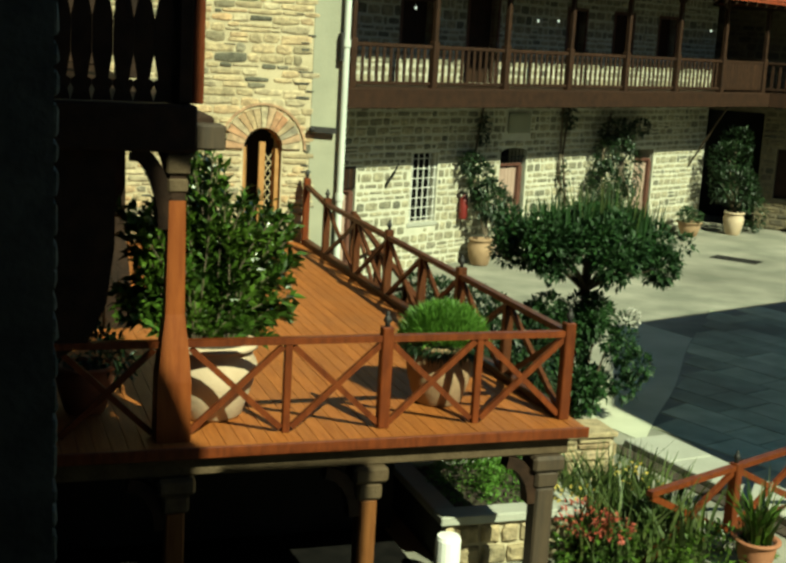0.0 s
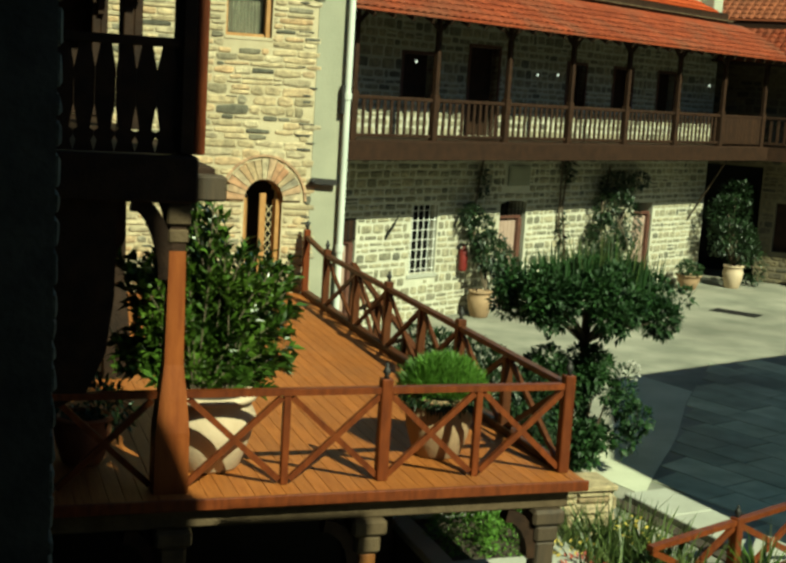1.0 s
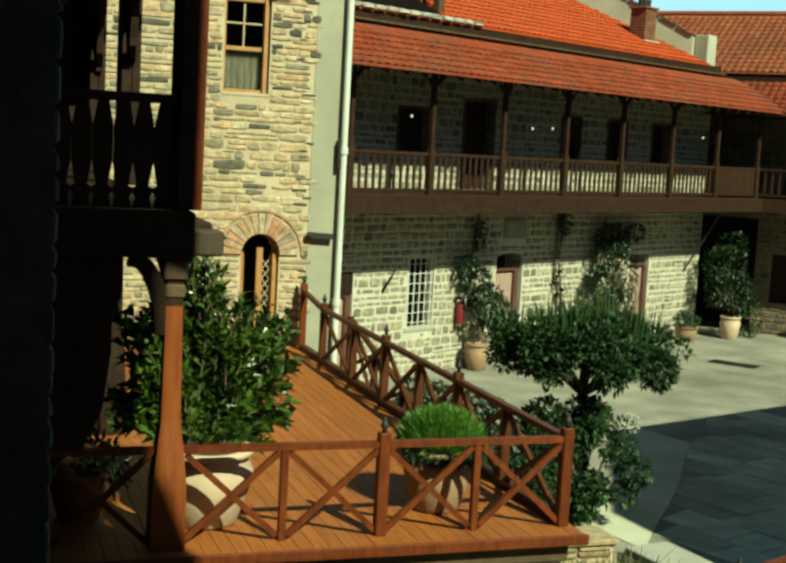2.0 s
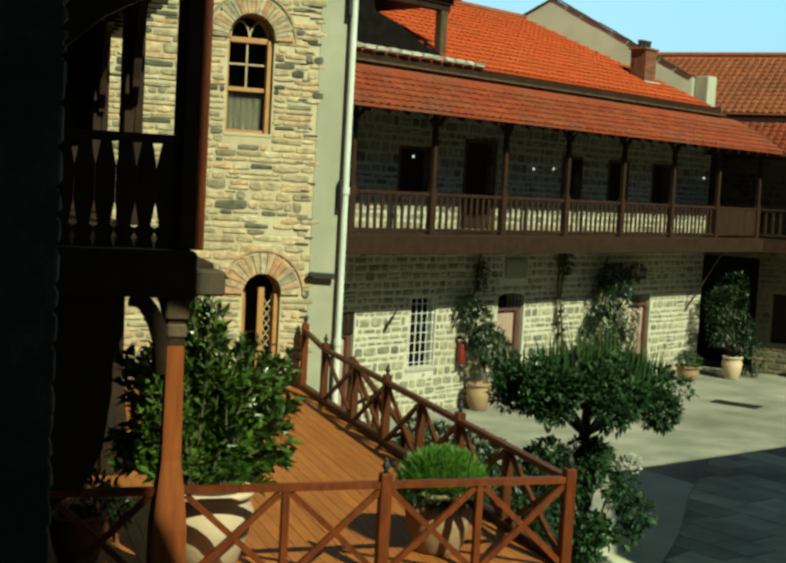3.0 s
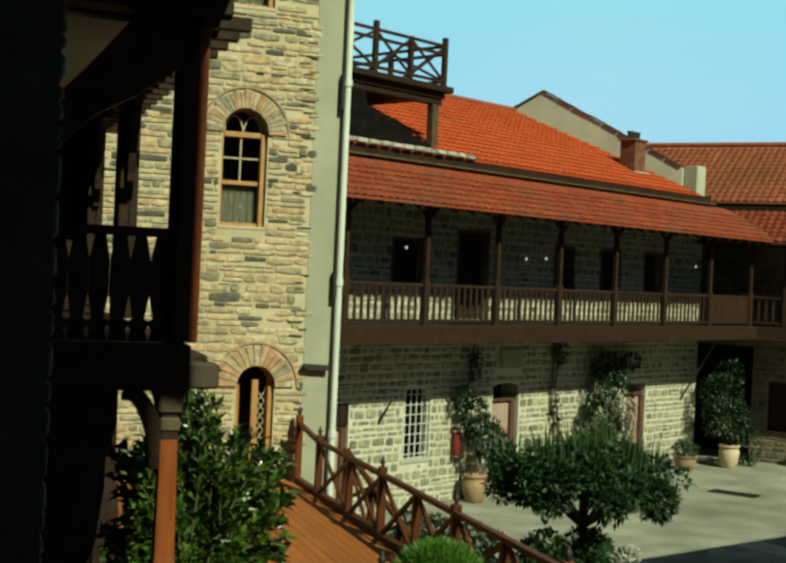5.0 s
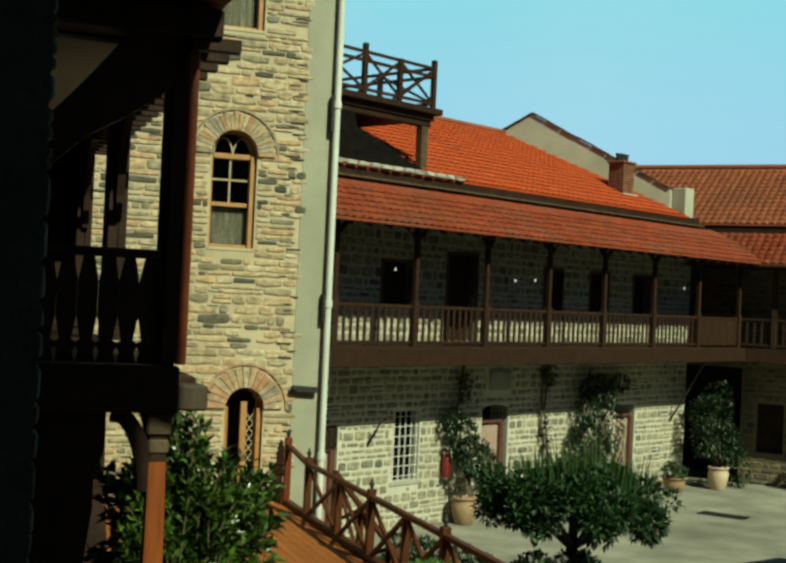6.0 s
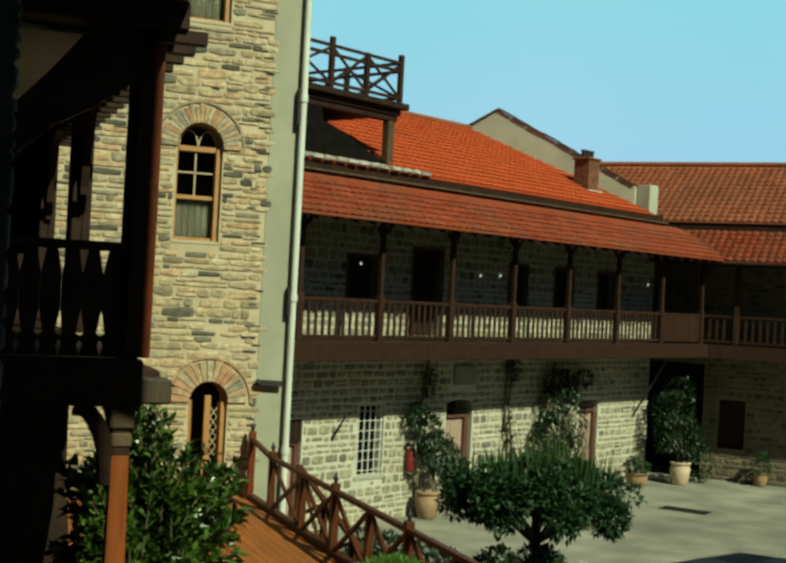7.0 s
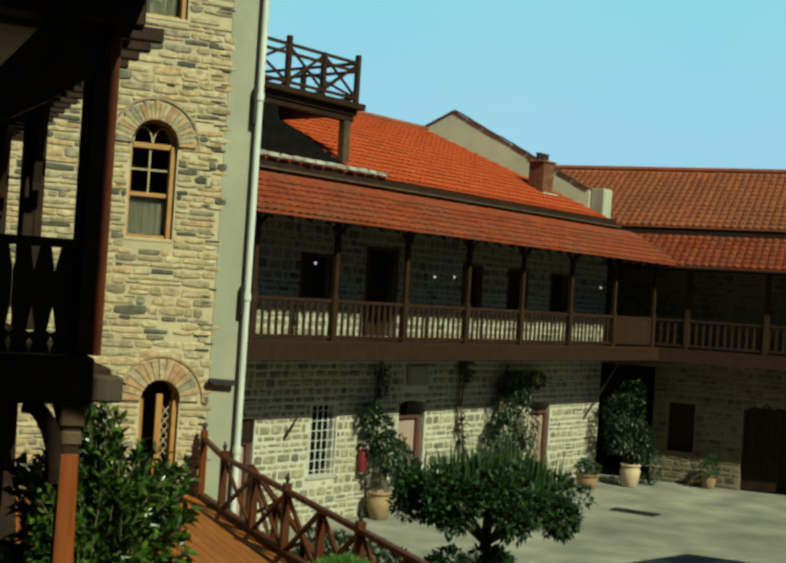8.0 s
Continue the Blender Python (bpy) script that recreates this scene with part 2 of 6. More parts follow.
for clay in (TILE, TILE_NEW, TILE_OLD, BRICK):
    clay.node_tree.nodes["Principled BSDF"].inputs["Specular IOR Level"].default_value = 0.15


def glass_material():
    m = bpy.data.materials.new("window_glass")
    m.use_nodes = True
    nt = m.node_tree
    b = nt.nodes["Principled BSDF"]
    b.inputs["Base Color"].default_value = (0.6, 0.65, 0.62, 1)
    b.inputs["Roughness"].default_value = 0.04
    b.inputs["Transmission Weight"].default_value = 1.0
    b.inputs["IOR"].default_value = 1.2
    b.inputs["Specular IOR Level"].default_value = 0.1
    return m


def bulb_material():
    m = bpy.data.materials.new("lit_bulb")
    m.use_nodes = True
    b = m.node_tree.nodes["Principled BSDF"]
    b.inputs["Base Color"].default_value = (0.9, 0.9, 0.85, 1)
    b.inputs["Emission Color"].default_value = (1.0, 0.95, 0.85, 1)
    b.inputs["Emission Strength"].default_value = 0.5
    return m


# near-black that paints unlit depth: under the deck and platform, behind the grille
SHADE_BLACK = surface("shade_black", (0.004, 0.0038, 0.0035), (0.009, 0.008, 0.007), 5, 0.95, 0.2, 30)
SHADE_BLACK.node_tree.nodes["Principled BSDF"].inputs["Specular IOR Level"].default_value = 0.05
# dark tone for slim stones and the painted shade of open joints
SLOT_DARK = surface("dark_joint_slot", (0.035, 0.034, 0.026), (0.08, 0.076, 0.058), 9, 0.85, 0.4, 40, vary=0.3)
GLASS = glass_material()
BULB = bulb_material()

# ---- frames of the plan ----
DECK = Matrix.Translation((1.887, 11.989, 0)) @ Matrix.Rotation(radians(18.6), 4, "Z")
MAIN = Matrix.Translation((-0.79, 25.88, 0)) @ Matrix.Rotation(radians(46.5), 4, "Z")
WING = Matrix.Translation((11.57, 38.9, 0)) @ Matrix.Rotation(radians(-27), 4, "Z")
DECK_Z = 1.85


# ---- building blocks ----
class Mesh:
    """Collects vertices and faces of one mesh."""

    def __init__(self):
        self.v, self.f = [], []
        self.weld = False

    def quadbox(self, corners):
        n = len(self.v)
        self.v += [tuple(c) for c in corners]
        for q in ((0, 3, 2, 1), (4, 5, 6, 7), (0, 1, 5, 4), (1, 2, 6, 5), (2, 3, 7, 6), (3, 0, 4, 7)):
            self.f.append(tuple(n + i for i in q))
        return self

    def box(self, x0, x1, y0, y1, z0, z1):
        self.quadbox([(x0, y0, z0), (x1, y0, z0), (x1, y1, z0), (x0, y1, z0), (x0, y0, z1), (x1, y0, z1), (x1, y1, z1), (x0, y1, z1)])
        return self

    def cbox(self, x0, x1, y0, y1, z0, z1, c=0.01):
        """A box with chamfered edges."""
        n = len(self.v)
        xs, ys, zs = (x0, x1), (y0, y1), (z0, z1)
        idx = {}
        for i in (0, 1):
            for j in (0, 1):
                for k in (0, 1):
                    sx, sy, sz = 1 - 2 * i, 1 - 2 * j, 1 - 2 * k
                    p = Vector((xs[i], ys[j], zs[k]))
                    for a, d in enumerate(((0, sy * c, sz * c), (sx * c, 0, sz * c), (sx * c, sy * c, 0))):
                        idx[i, j, k, a] = len(self.v)
                        self.v.append(tuple(p + Vector(d)))
        g = lambda *q: idx[q]
        F = self.f
        for i in (0, 1):
            q = [g(i, 0, 0, 0), g(i, 1, 0, 0), g(i, 1, 1, 0), g(i, 0, 1, 0)]
            F.append(tuple(q if i else q[::-1]))
            q = [g(0, i, 0, 1), g(0, i, 1, 1), g(1, i, 1, 1), g(1, i, 0, 1)]
            F.append(tuple(q if i else q[::-1]))
            q = [g(0, 0, i, 2), g(1, 0, i, 2), g(1, 1, i, 2), g(0, 1, i, 2)]
            F.append(tuple(q if i else q[::-1]))
        for i in (0, 1):
            for j in (0, 1):
                F.append((g(i, j, 0, 0), g(i, j, 1, 0), g(i, j, 1, 1), g(i, j, 0, 1)))
                F.append((g(i, 0, j, 0), g(i, 1, j, 0), g(i, 1, j, 2), g(i, 0, j, 2)))
                F.append((g(0, i, j, 1), g(1, i, j, 1), g(1, i, j, 2), g(0, i, j, 2)))
                for k in (0, 1):
                    F.append((g(i, j, k, 0), g(i, j, k, 1), g(i, j, k, 2)))
        return self

    def beam(self, p, q, w, h, up=(0, 0, 1)):
        """A square-cut bar from p to q; w across, h along up."""
        p, q = Vector(p), Vector(q)
        d = (q - p).normalized()
        s = d.cross(Vector(up))
        s = s.normalized() if s.length > 1e-4 else Vector((1, 0, 0))
        u = s.cross(d).normalized()
        s, u = s * w / 2, u * h / 2
        self.quadbox([p - s - u, p + s - u, q + s - u, q - s - u, p - s + u, p + s + u, q + s + u, q - s + u])
        return self

    def tube(self, p, q, r0, r1=None, n=10, cap=True):
        r1 = r0 if r1 is None else r1
        p, q = Vector(p), Vector(q)
        d = (q - p).normalized()
        s = d.orthogonal().normalized()
        u = d.cross(s)
        b = len(self.v)
        for c, r in ((p, r0), (q, r1)):
            for i in range(n):
                a = 2 * math.pi * i / n
                self.v.append(tuple(c + (s * math.cos(a) + u * math.sin(a)) * r))
        for i in range(n):
            j = (i + 1) % n
            self.f.append((b + i, b + j, b + n + j, b + n + i))
        if cap:
            self.f.append(tuple(b + i for i in range(n))[::-1])
            self.f.append(tuple(b + n + i for i in range(n)))
        return self

    def sweep(self, pts, w, h, up=(0, 0, 1)):
        """A bar of one piece along a line of points."""
        pts = [Vector(p) for p in pts]
        b = len(self.v)
        for i, p in enumerate(pts):
            d = (pts[min(i + 1, len(pts) - 1)] - pts[max(i - 1, 0)]).normalized()
            s = d.cross(Vector(up))
            s = s.normalized() if s.length > 1e-3 else Vector((1, 0, 0))
            u = s.cross(d).normalized()
            self.v += [tuple(p - s * w / 2 - u * h / 2), tuple(p + s * w / 2 - u * h / 2), tuple(p + s * w / 2 + u * h / 2), tuple(p - s * w / 2 + u * h / 2)]
        for i in range(len(pts) - 1):
            for k in range(4):
                q = (k + 1) % 4
                self.f.append((b + 4 * i + k, b + 4 * i + q, b + 4 * i + 4 + q, b + 4 * i + 4 + k))
        self.f.append((b + 3, b + 2, b + 1, b))
        e = b + 4 * (len(pts) - 1)
        self.f.append((e, e + 1, e + 2, e + 3))
        return self

    def lathe(self, profile, n=20, at=(0, 0, 0)):
        b = len(self.v)
        for r, z in profile:
            for i in range(n):
                a = 2 * math.pi * i / n
                self.v.append((at[0] + r * math.cos(a), at[1] + r * math.sin(a), at[2] + z))
        for k in range(len(profile) - 1):
            for i in range(n):
                j = (i + 1) % n
                self.f.append((b + k * n + i, b + k * n + j, b + (k + 1) * n + j, b + (k + 1) * n + i))
        return self

    def prism(self, pts, y0, y1):
        """A polygon of (x, z) points drawn out from y0 to y1."""
        b, n = len(self.v), len(pts)
        self.v += [(x, y0, z) for x, z in pts] + [(x, y1, z) for x, z in pts]
        self.f.append(tuple(range(b, b + n)))
        self.f.append(tuple(range(b + 2 * n - 1, b + n - 1, -1)))
        for i in range(n):
            j = (i + 1) % n
            self.f.append((b + j, b + i, b + n + i, b + n + j))
        return self

    def data(self, name, material, smooth=False):
        me = bpy.data.meshes.new(name)
        me.from_pydata(self.v, [], self.f)
        me.validate()
        bm = bmesh.new()
        bm.from_mesh(me)
        if self.weld:
            bmesh.ops.remove_doubles(bm, verts=bm.verts, dist=0.0005)
        if len(bm.faces) < 60000:
            bmesh.ops.recalc_face_normals(bm, faces=bm.faces)
        bm.to_mesh(me)
        bm.free()
        me.materials.append(material)
        if smooth:
            me.polygons.foreach_set("use_smooth", [True] * len(me.polygons))
        return me


def part(name, mesh, material, parent, label="", smooth=False, at=None):
    ob = new(name, mesh.data(name, material, smooth))
    ob.parent = parent
    if at is not None:
        ob.matrix_basis = at
    if label:
        tagged(ob, label)
    return ob


def thing(name, m, label, category, group="", kind=""):
    ob = new(name)
    ob.matrix_basis = m
    ob.empty_display_size = 0.2
    return tagged(ob, label, category, group, kind)


def solid(name, mesh, material, m, label, category, group="", kind="", smooth=False):
    ob = new(name, mesh.data(name, material, smooth))
    ob.matrix_basis = m
    return tagged(ob, label, category, group, kind)


def arch_height(u, u0, u1, spring, rise):
    """Height of the arch's underside at u."""
    half = (u1 - u0) / 2
    k = max(0.0, 1 - ((u - (u0 + u1) / 2) / half) ** 2)
    return spring + rise * math.sqrt(k)


def sky_material():
    m = bpy.data.materials.new("clear_sky")
    m.use_nodes = True
    nt = m.node_tree
    em = nt.nodes.new("ShaderNodeEmission")
    co = nt.nodes.new("ShaderNodeTexCoord")
    sp = nt.nodes.new("ShaderNodeSeparateXYZ")
    link(nt, co.outputs["Object"], sp.inputs[0])
    mr = nt.nodes.new("ShaderNodeMapRange")
    mr.inputs["From Min"].default_value, mr.inputs["From Max"].default_value = 60, 220
    link(nt, sp.outputs[2], mr.inputs["Value"])
    ra = nt.nodes.new("ShaderNodeValToRGB")
    ra.color_ramp.elements[0].color, ra.color_ramp.elements[1].color = (0.45, 0.62, 0.93, 1), (0.37, 0.67, 0.87, 1)
    link(nt, mr.outputs[0], ra.inputs[0])
    no = nt.nodes.new("ShaderNodeTexNoise")
    no.inputs["Scale"].default_value, no.inputs["Detail"].default_value = 0.006, 4
    link(nt, co.outputs["Object"], no.inputs["Vector"])
    wisp = nt.nodes.new("ShaderNodeMapRange")
    wisp.inputs["From Min"].default_value, wisp.inputs["From Max"].default_value = 0.35, 0.75
    wisp.inputs["To Min"].default_value, wisp.inputs["To Max"].default_value = 0.0, 0.14
    link(nt, no.outputs["Fac"], wisp.inputs["Value"])
    mx = nt.nodes.new("ShaderNodeMix")
    mx.data_type = "RGBA"
    link(nt, wisp.outputs[0], mx.inputs[0])
    link(nt, ra.outputs[0], mx.inputs[6])
    mx.inputs[7].default_value = (0.7, 0.8, 0.92, 1)
    link(nt, mx.outputs[2], em.inputs[0])
    em.inputs[1].default_value = 0.87
    link(nt, em.outputs[0], nt.nodes["Material Output"].inputs[0])
    return m


def wall_mesh(u0, u1, z0, z1, y0, y1, openings):
    """A wall in the plane of x and z from y0 to y1 with openings (u0, u1, bottom, spring, rise)."""
    cuts = {u0, u1}
    for a, b, lo, sp, rise in openings:
        n = 12 if rise else 1
        for i in range(n + 1):
            cuts.add(a + (b - a) * i / n)
    cuts = sorted(c for c in cuts if u0 <= c <= u1)
    me = Mesh()
    me.weld = True
    for a, b in zip(cuts, cuts[1:]):
        mid = (a + b) / 2
        spans = sorted((lo, arch_height(mid, p, q, sp, rise) if rise else sp) for p, q, lo, sp, rise in openings if p < mid < q)
        z = z0
        for lo, hi in spans:
            if lo > z:
                me.box(a, b, y0, y1, z, lo)
            z = hi
        if z1 > z:
            me.box(a, b, y0, y1, z, z1)
    return me


def stone_layout(rng, u0, u1, z0, z1, hmin, hmax, wmin, wmax, gap, blocked):
    """Rough courses of stones as (u0, u1, z0, z1), leaving out what is blocked."""
    out = []
    z = z0
    while z < z1:
        h = rng.uniform(hmin, hmax)
        u = u0 - rng.uniform(0, wmax)
        while u < u1:
            w = rng.uniform(wmin, wmax)
            a, b, lo, hi = max(u, u0) + gap / 2, min(u + w, u1) - gap / 2, z + gap / 2, min(z + h, z1) - gap / 2
            lo += rng.uniform(-0.3, 0.3) * gap
            hi += rng.uniform(-0.3, 0.3) * gap
            u += w
            if b - a < 0.06 or hi - lo < 0.04:
                continue
            if rng.random() < 0.14 and h > hmin * 1.15 and hi - lo > 0.12:
                cutz = lo + (hi - lo) * rng.uniform(0.4, 0.6)
                halves = [(a, b, lo, cutz - gap / 3), (a, b, cutz + gap / 3, hi)]
            else:
                halves = [(a, b, lo, hi)]
            for s in halves:
                if not blocked(*s):
                    out.append(s)
        z += h
    return out


def stone_into(me, rng, a, b, lo, hi, y, depth, rough=0.6):
    """One rough stone proud of the wall face at y (towards -y), with an uneven eight-sided outline."""
    j = lambda k: rng.uniform(-k, k)
    e = min(0.03, (hi - lo) * 0.2)
    w, h = b - a, hi - lo
    cx, cz = (a + b) / 2, (lo + hi) / 2
    k = e * rough
    ring = []
    for sx, sz in ((-1, -1), (1, -1), (1, 1), (-1, 1)):
        ring.append((cx + sx * w / 2 - sx * e * rough * rng.uniform(0, 1.2), cz + sz * h / 2 - sz * e * rough * rng.uniform(0, 1.2)))
    mids = [(cx + w * j(.2), lo + j(k) * .5), (b + j(k) * .5, cz + h * j(.15)), (cx + w * j(.2), hi + j(k) * .5), (a + j(k) * .5, cz + h * j(.15))]
    pts = [p for q in zip(ring, mids) for p in q]
    n = len(me.v)
    for x, z in pts:
        me.v.append((x, y + 0.004, z))
    for x, z in pts:
        me.v.append((x, y - depth * 0.55, z))
    fx, fz = 1 - min(0.4, 2 * e / w), 1 - min(0.45, 2 * e / h)
    tilt = j(0.25)
    for x, z in pts:
        me.v.append((cx + (x - cx) * fx, y - depth * (rng.uniform(0.85, 1.2) + tilt * (z - cz) / h), cz + (z - cz) * fz))
    for r0 in (0, 8):
        for i in range(8):
            q = (i + 1) % 8
            me.f.append((n + r0 + i, n + r0 + q, n + r0 + 8 + q, n + r0 + 8 + i))
    me.f.append(tuple(n + 16 + i for i in range(8)))


def opening_test(openings, margin=0.03):
    def blocked(a, b, lo, hi):
        for p, q, bottom, sp, rise in openings:
            if b < p - margin or a > q + margin or hi < bottom - margin:
                continue
            top = max(arch_height(min(max(u, p), q), p, q, sp, rise) if rise else sp for u in (a, (a + b) / 2, b))
            if lo < top + margin:
                return True
        return False
    return blocked


def fit_stones(stones, openings, ring, edge=0.03):
    """Cuts stones back to the openings' jambs and the outer line of their arches."""
    for p, q, bottom, sp, rise in openings:
        c, half = (p + q) / 2, (q - p) / 2
        out = []
        for a, b, lo, hi in stones:
            mid = (lo + hi) / 2
            if hi < bottom - 0.09 or lo > sp + (rise + ring if rise else 0):
                out.append((a, b, lo, hi))
                continue
            if rise and mid > sp:
                reach = (half + ring) * math.sqrt(max(0.0, 1 - ((mid - sp) / (rise + ring)) ** 2))
            elif lo >= sp:
                reach = 0.0
            else:
                reach = half
            reach += edge
            if b <= c - reach or a >= c + reach:
                out.append((a, b, lo, hi))
                continue
            if a < c - reach - 0.06:
                out.append((a, c - reach, lo, hi))
            if b > c + reach + 0.06:
                out.append((c + reach, b, lo, hi))
        stones = out
    return stones


def leaf_cloud(rng, count, place, length, width, droop=0.3, up=0.3, out=None):
    """Many small pointed leaves, each folded along its middle; place(rng) gives a point and an outward direction."""
    me = Mesh()
    for _ in range(count):
        p, d = place(rng)
        p, d = Vector(p), Vector(d)
        d = (d + Vector((rng.gauss(0, .5), rng.gauss(0, .5), rng.gauss(up, .5)))).normalized()
        s = d.cross(Vector((rng.gauss(0, .3), rng.gauss(0, .3), 1))).normalized()
        nrm = s.cross(d)
        l, w = length * rng.uniform(0.65, 1.3), width * rng.uniform(0.7, 1.25)
        t = p + d * l - Vector((0, 0, droop * l * rng.random()))
        mid = p + d * l * 0.5 + nrm * w * 0.12
        b = len(me.v)
        me.v += [tuple(p), tuple(mid + s * w / 2 + nrm * w * .15), tuple(t), tuple(mid - s * w / 2 + nrm * w * .15), tuple(mid)]
        me.f += [(b, b + 1, b + 4), (b + 1, b + 2, b + 4), (b + 2, b + 3, b + 4), (b + 3, b, b + 4)]
    return me


def blobs(rng, clumps):
    """Points on and in clumps (centre, radii): a sampler for leaf_cloud."""
    weights = [c[1][0] * c[1][1] + c[1][2] * c[1][0] for c in clumps]

    def place(r):
        c, rad = r.choices(clumps, weights)[0]
        d = Vector((r.gauss(0, 1), r.gauss(0, 1), r.gauss(0, 1))).normalized()
        k = 1 - abs(r.gauss(0, 0.22))
        return (c[0] + d.x * rad[0] * k, c[1] + d.y * rad[1] * k, c[2] + d.z * rad[2] * k), d
    return place


def blades(rng, count, place, length, width, lean):
    """Grass-like straps that rise and bend over."""
    me = Mesh()
    for _ in range(count):
        p, d = place(rng)
        p = Vector(p)
        side = Vector((rng.gauss(0, 1), rng.gauss(0, 1), 0)).normalized()
        bend = (Vector(d) + Vector((rng.gauss(0, .4), rng.gauss(0, .4), 0))) * lean
        l, w = length * rng.uniform(0.6, 1.25), width * rng.uniform(0.7, 1.2)
        b = len(me.v)
        for k, ww in ((0, 1), (0.35, 0.9), (0.7, 0.6), (1, 0.08)):
            c = p + Vector((0, 0, l * (k - 0.25 * lean * k * k))) + bend * l * k * k
            me.v += [tuple(c - side * w * ww / 2), tuple(c + side * w * ww / 2)]
        for k in range(3):
            me.f.append((b + 2 * k, b + 2 * k + 1, b + 2 * k + 3, b + 2 * k + 2))
    return me

# ---- ground ----
rng = random.Random(7)
g = Mesh()
g.box(-900, 900, -900, 900, -0.4, 0.0)
solid("ground", g, GROUND, Matrix.Identity(4), "pale worn screed of the sunlit courtyard", "ground", kind="structure")

# clear sky far behind the roofs
bd = Mesh()
n = 40
for i in range(n + 1):
    a = radians(-48 + 96 * i / n)
    for z in (-20, 520):
        bd.v.append((900 * math.sin(a), 900 * math.cos(a), z))
for i in range(n):
    bd.f.append((2 * i, 2 * i + 1, 2 * i + 3, 2 * i + 2))
solid("backdrop", bd, sky_material(), Matrix.Identity(4), "clear pale cyan sky far behind the roofs", "sky", kind="structure")

# unseen buildings behind the camera, placed so that their shade falls on the walkway and the courtyard
shade = Mesh()
shade.box(-26, 6.9, -7.5, -1.6, 0, 22)
solid("wall_south", shade, DARK_STONE, Matrix.Identity(4), "unseen tall wing behind the viewpoint, placed for its shade", "wall", kind="structure")
shade2 = Mesh()
# footprint set from the court's shadow edge; pale plaster bounces light to the slabs
pts = [(10.65, 7.94), (9.0, 11.5), (9.95, 17.2), (14.7, 20.9), (26, 14), (22, 2)]
nb = len(pts)
shade2.v = [(x, y, 0) for x, y in pts] + [(x, y, 8.0) for x, y in pts]
shade2.f = [tuple(range(nb, 2 * nb))] + [(i, (i + 1) % nb, nb + (i + 1) % nb, nb + i) for i in range(nb)]
solid("wall_east", shade2, PLASTER, Matrix.Identity(4), "unseen plastered wing east of the courtyard, placed to cast its shadow", "wall", kind="structure")

# added blocks that hide the low eastern sky to darken the galleries
far = Mesh().box(36, 44, -34, 62, 0, 16)
far.box(7, 36, -34, -26, 0, 28)
solid("wall_sky_block", far, DARK_STONE, Matrix.Identity(4), "unseen tall blocks added to cut off the eastern sky", "wall", kind="structure")

# unseen occluders shaped to shade the undercroft and the big post's foot
stub = Mesh().prism([(2.5, 0), (4.1, 0), (4.1, 7.85), (3.06, 7.55), (2.5, 7.4)], 4.4, 5.4)
stub.prism([(3.3, 0), (4.3, 0), (4.22, 10.7), (3.75, 11.5), (3.3, 11.7)], 2.0, 2.6)
# unseen slab sloped along the sun to shade the gallery's upper front
shade3 = Mesh()
edge = [(5.0, 10.45), (5.0, 15.0), (-1.62, 22.0), (-1.62, 17.65)]
shade3.v = [(-8.0, y, z) for y, z in edge] + [(2.5, y, z) for y, z in edge]
shade3.f = [(0, 1, 2, 3), (7, 6, 5, 4)] + [(i, (i + 1) % 4, 4 + (i + 1) % 4, 4 + i) for i in range(4)]
solid("roof_shade_slab", shade3, DARK_STONE, Matrix.Identity(4), "unseen roof slab added to shade the gallery front", "roof", kind="structure")
solid("wall_shade_stub", stub, DARK_STONE, Matrix.Identity(4), "unseen stubs added to shade the undercroft and post foot", "wall", kind="structure")

# ---- tower ----
TOWER_WINDOWS = [(-1.53, -0.74, 6.2, 7.78, 0.42), (-1.10, -0.43, 1.98, 3.46, 0.36), (-1.56, -0.72, 9.95, 11.5, 0.42)]
TF = 10.3
tower = thing("tower", DECK, "tall stone tower with brick-arched windows beside the walkway", "tower")
part("wall_front", wall_mesh(-5.6, 0.66, -0.2, 13.5, TF, TF + 0.6, TOWER_WINDOWS), MORTAR, tower, "coursed rubble wall with lime mortar")
w = Mesh()
w.box(0.06, 0.66, TF + 0.6, TF + 5.5, -0.2, 13.5)
w.box(-5.6, -5.0, TF + 0.6, TF + 5.5, -0.2, 13.5)
w.box(-5.0, 0.06, TF + 4.9, TF + 5.5, -0.2, 13.5)
part("wall_side", w, MORTAR, tower)
w = Mesh()
w.box(-5.0, 0.06, TF + 0.6, TF + 4.9, 13.1, 13.5)
part("roof", w, CONCRETE, tower)
w = Mesh().cbox(0.06, 0.675, TF - 0.012, TF - 0.001, -0.2, 13.5, 0.004)
part("quoin_band", w, PLASTER, tower, "smooth grey-green plaster band on the corner")


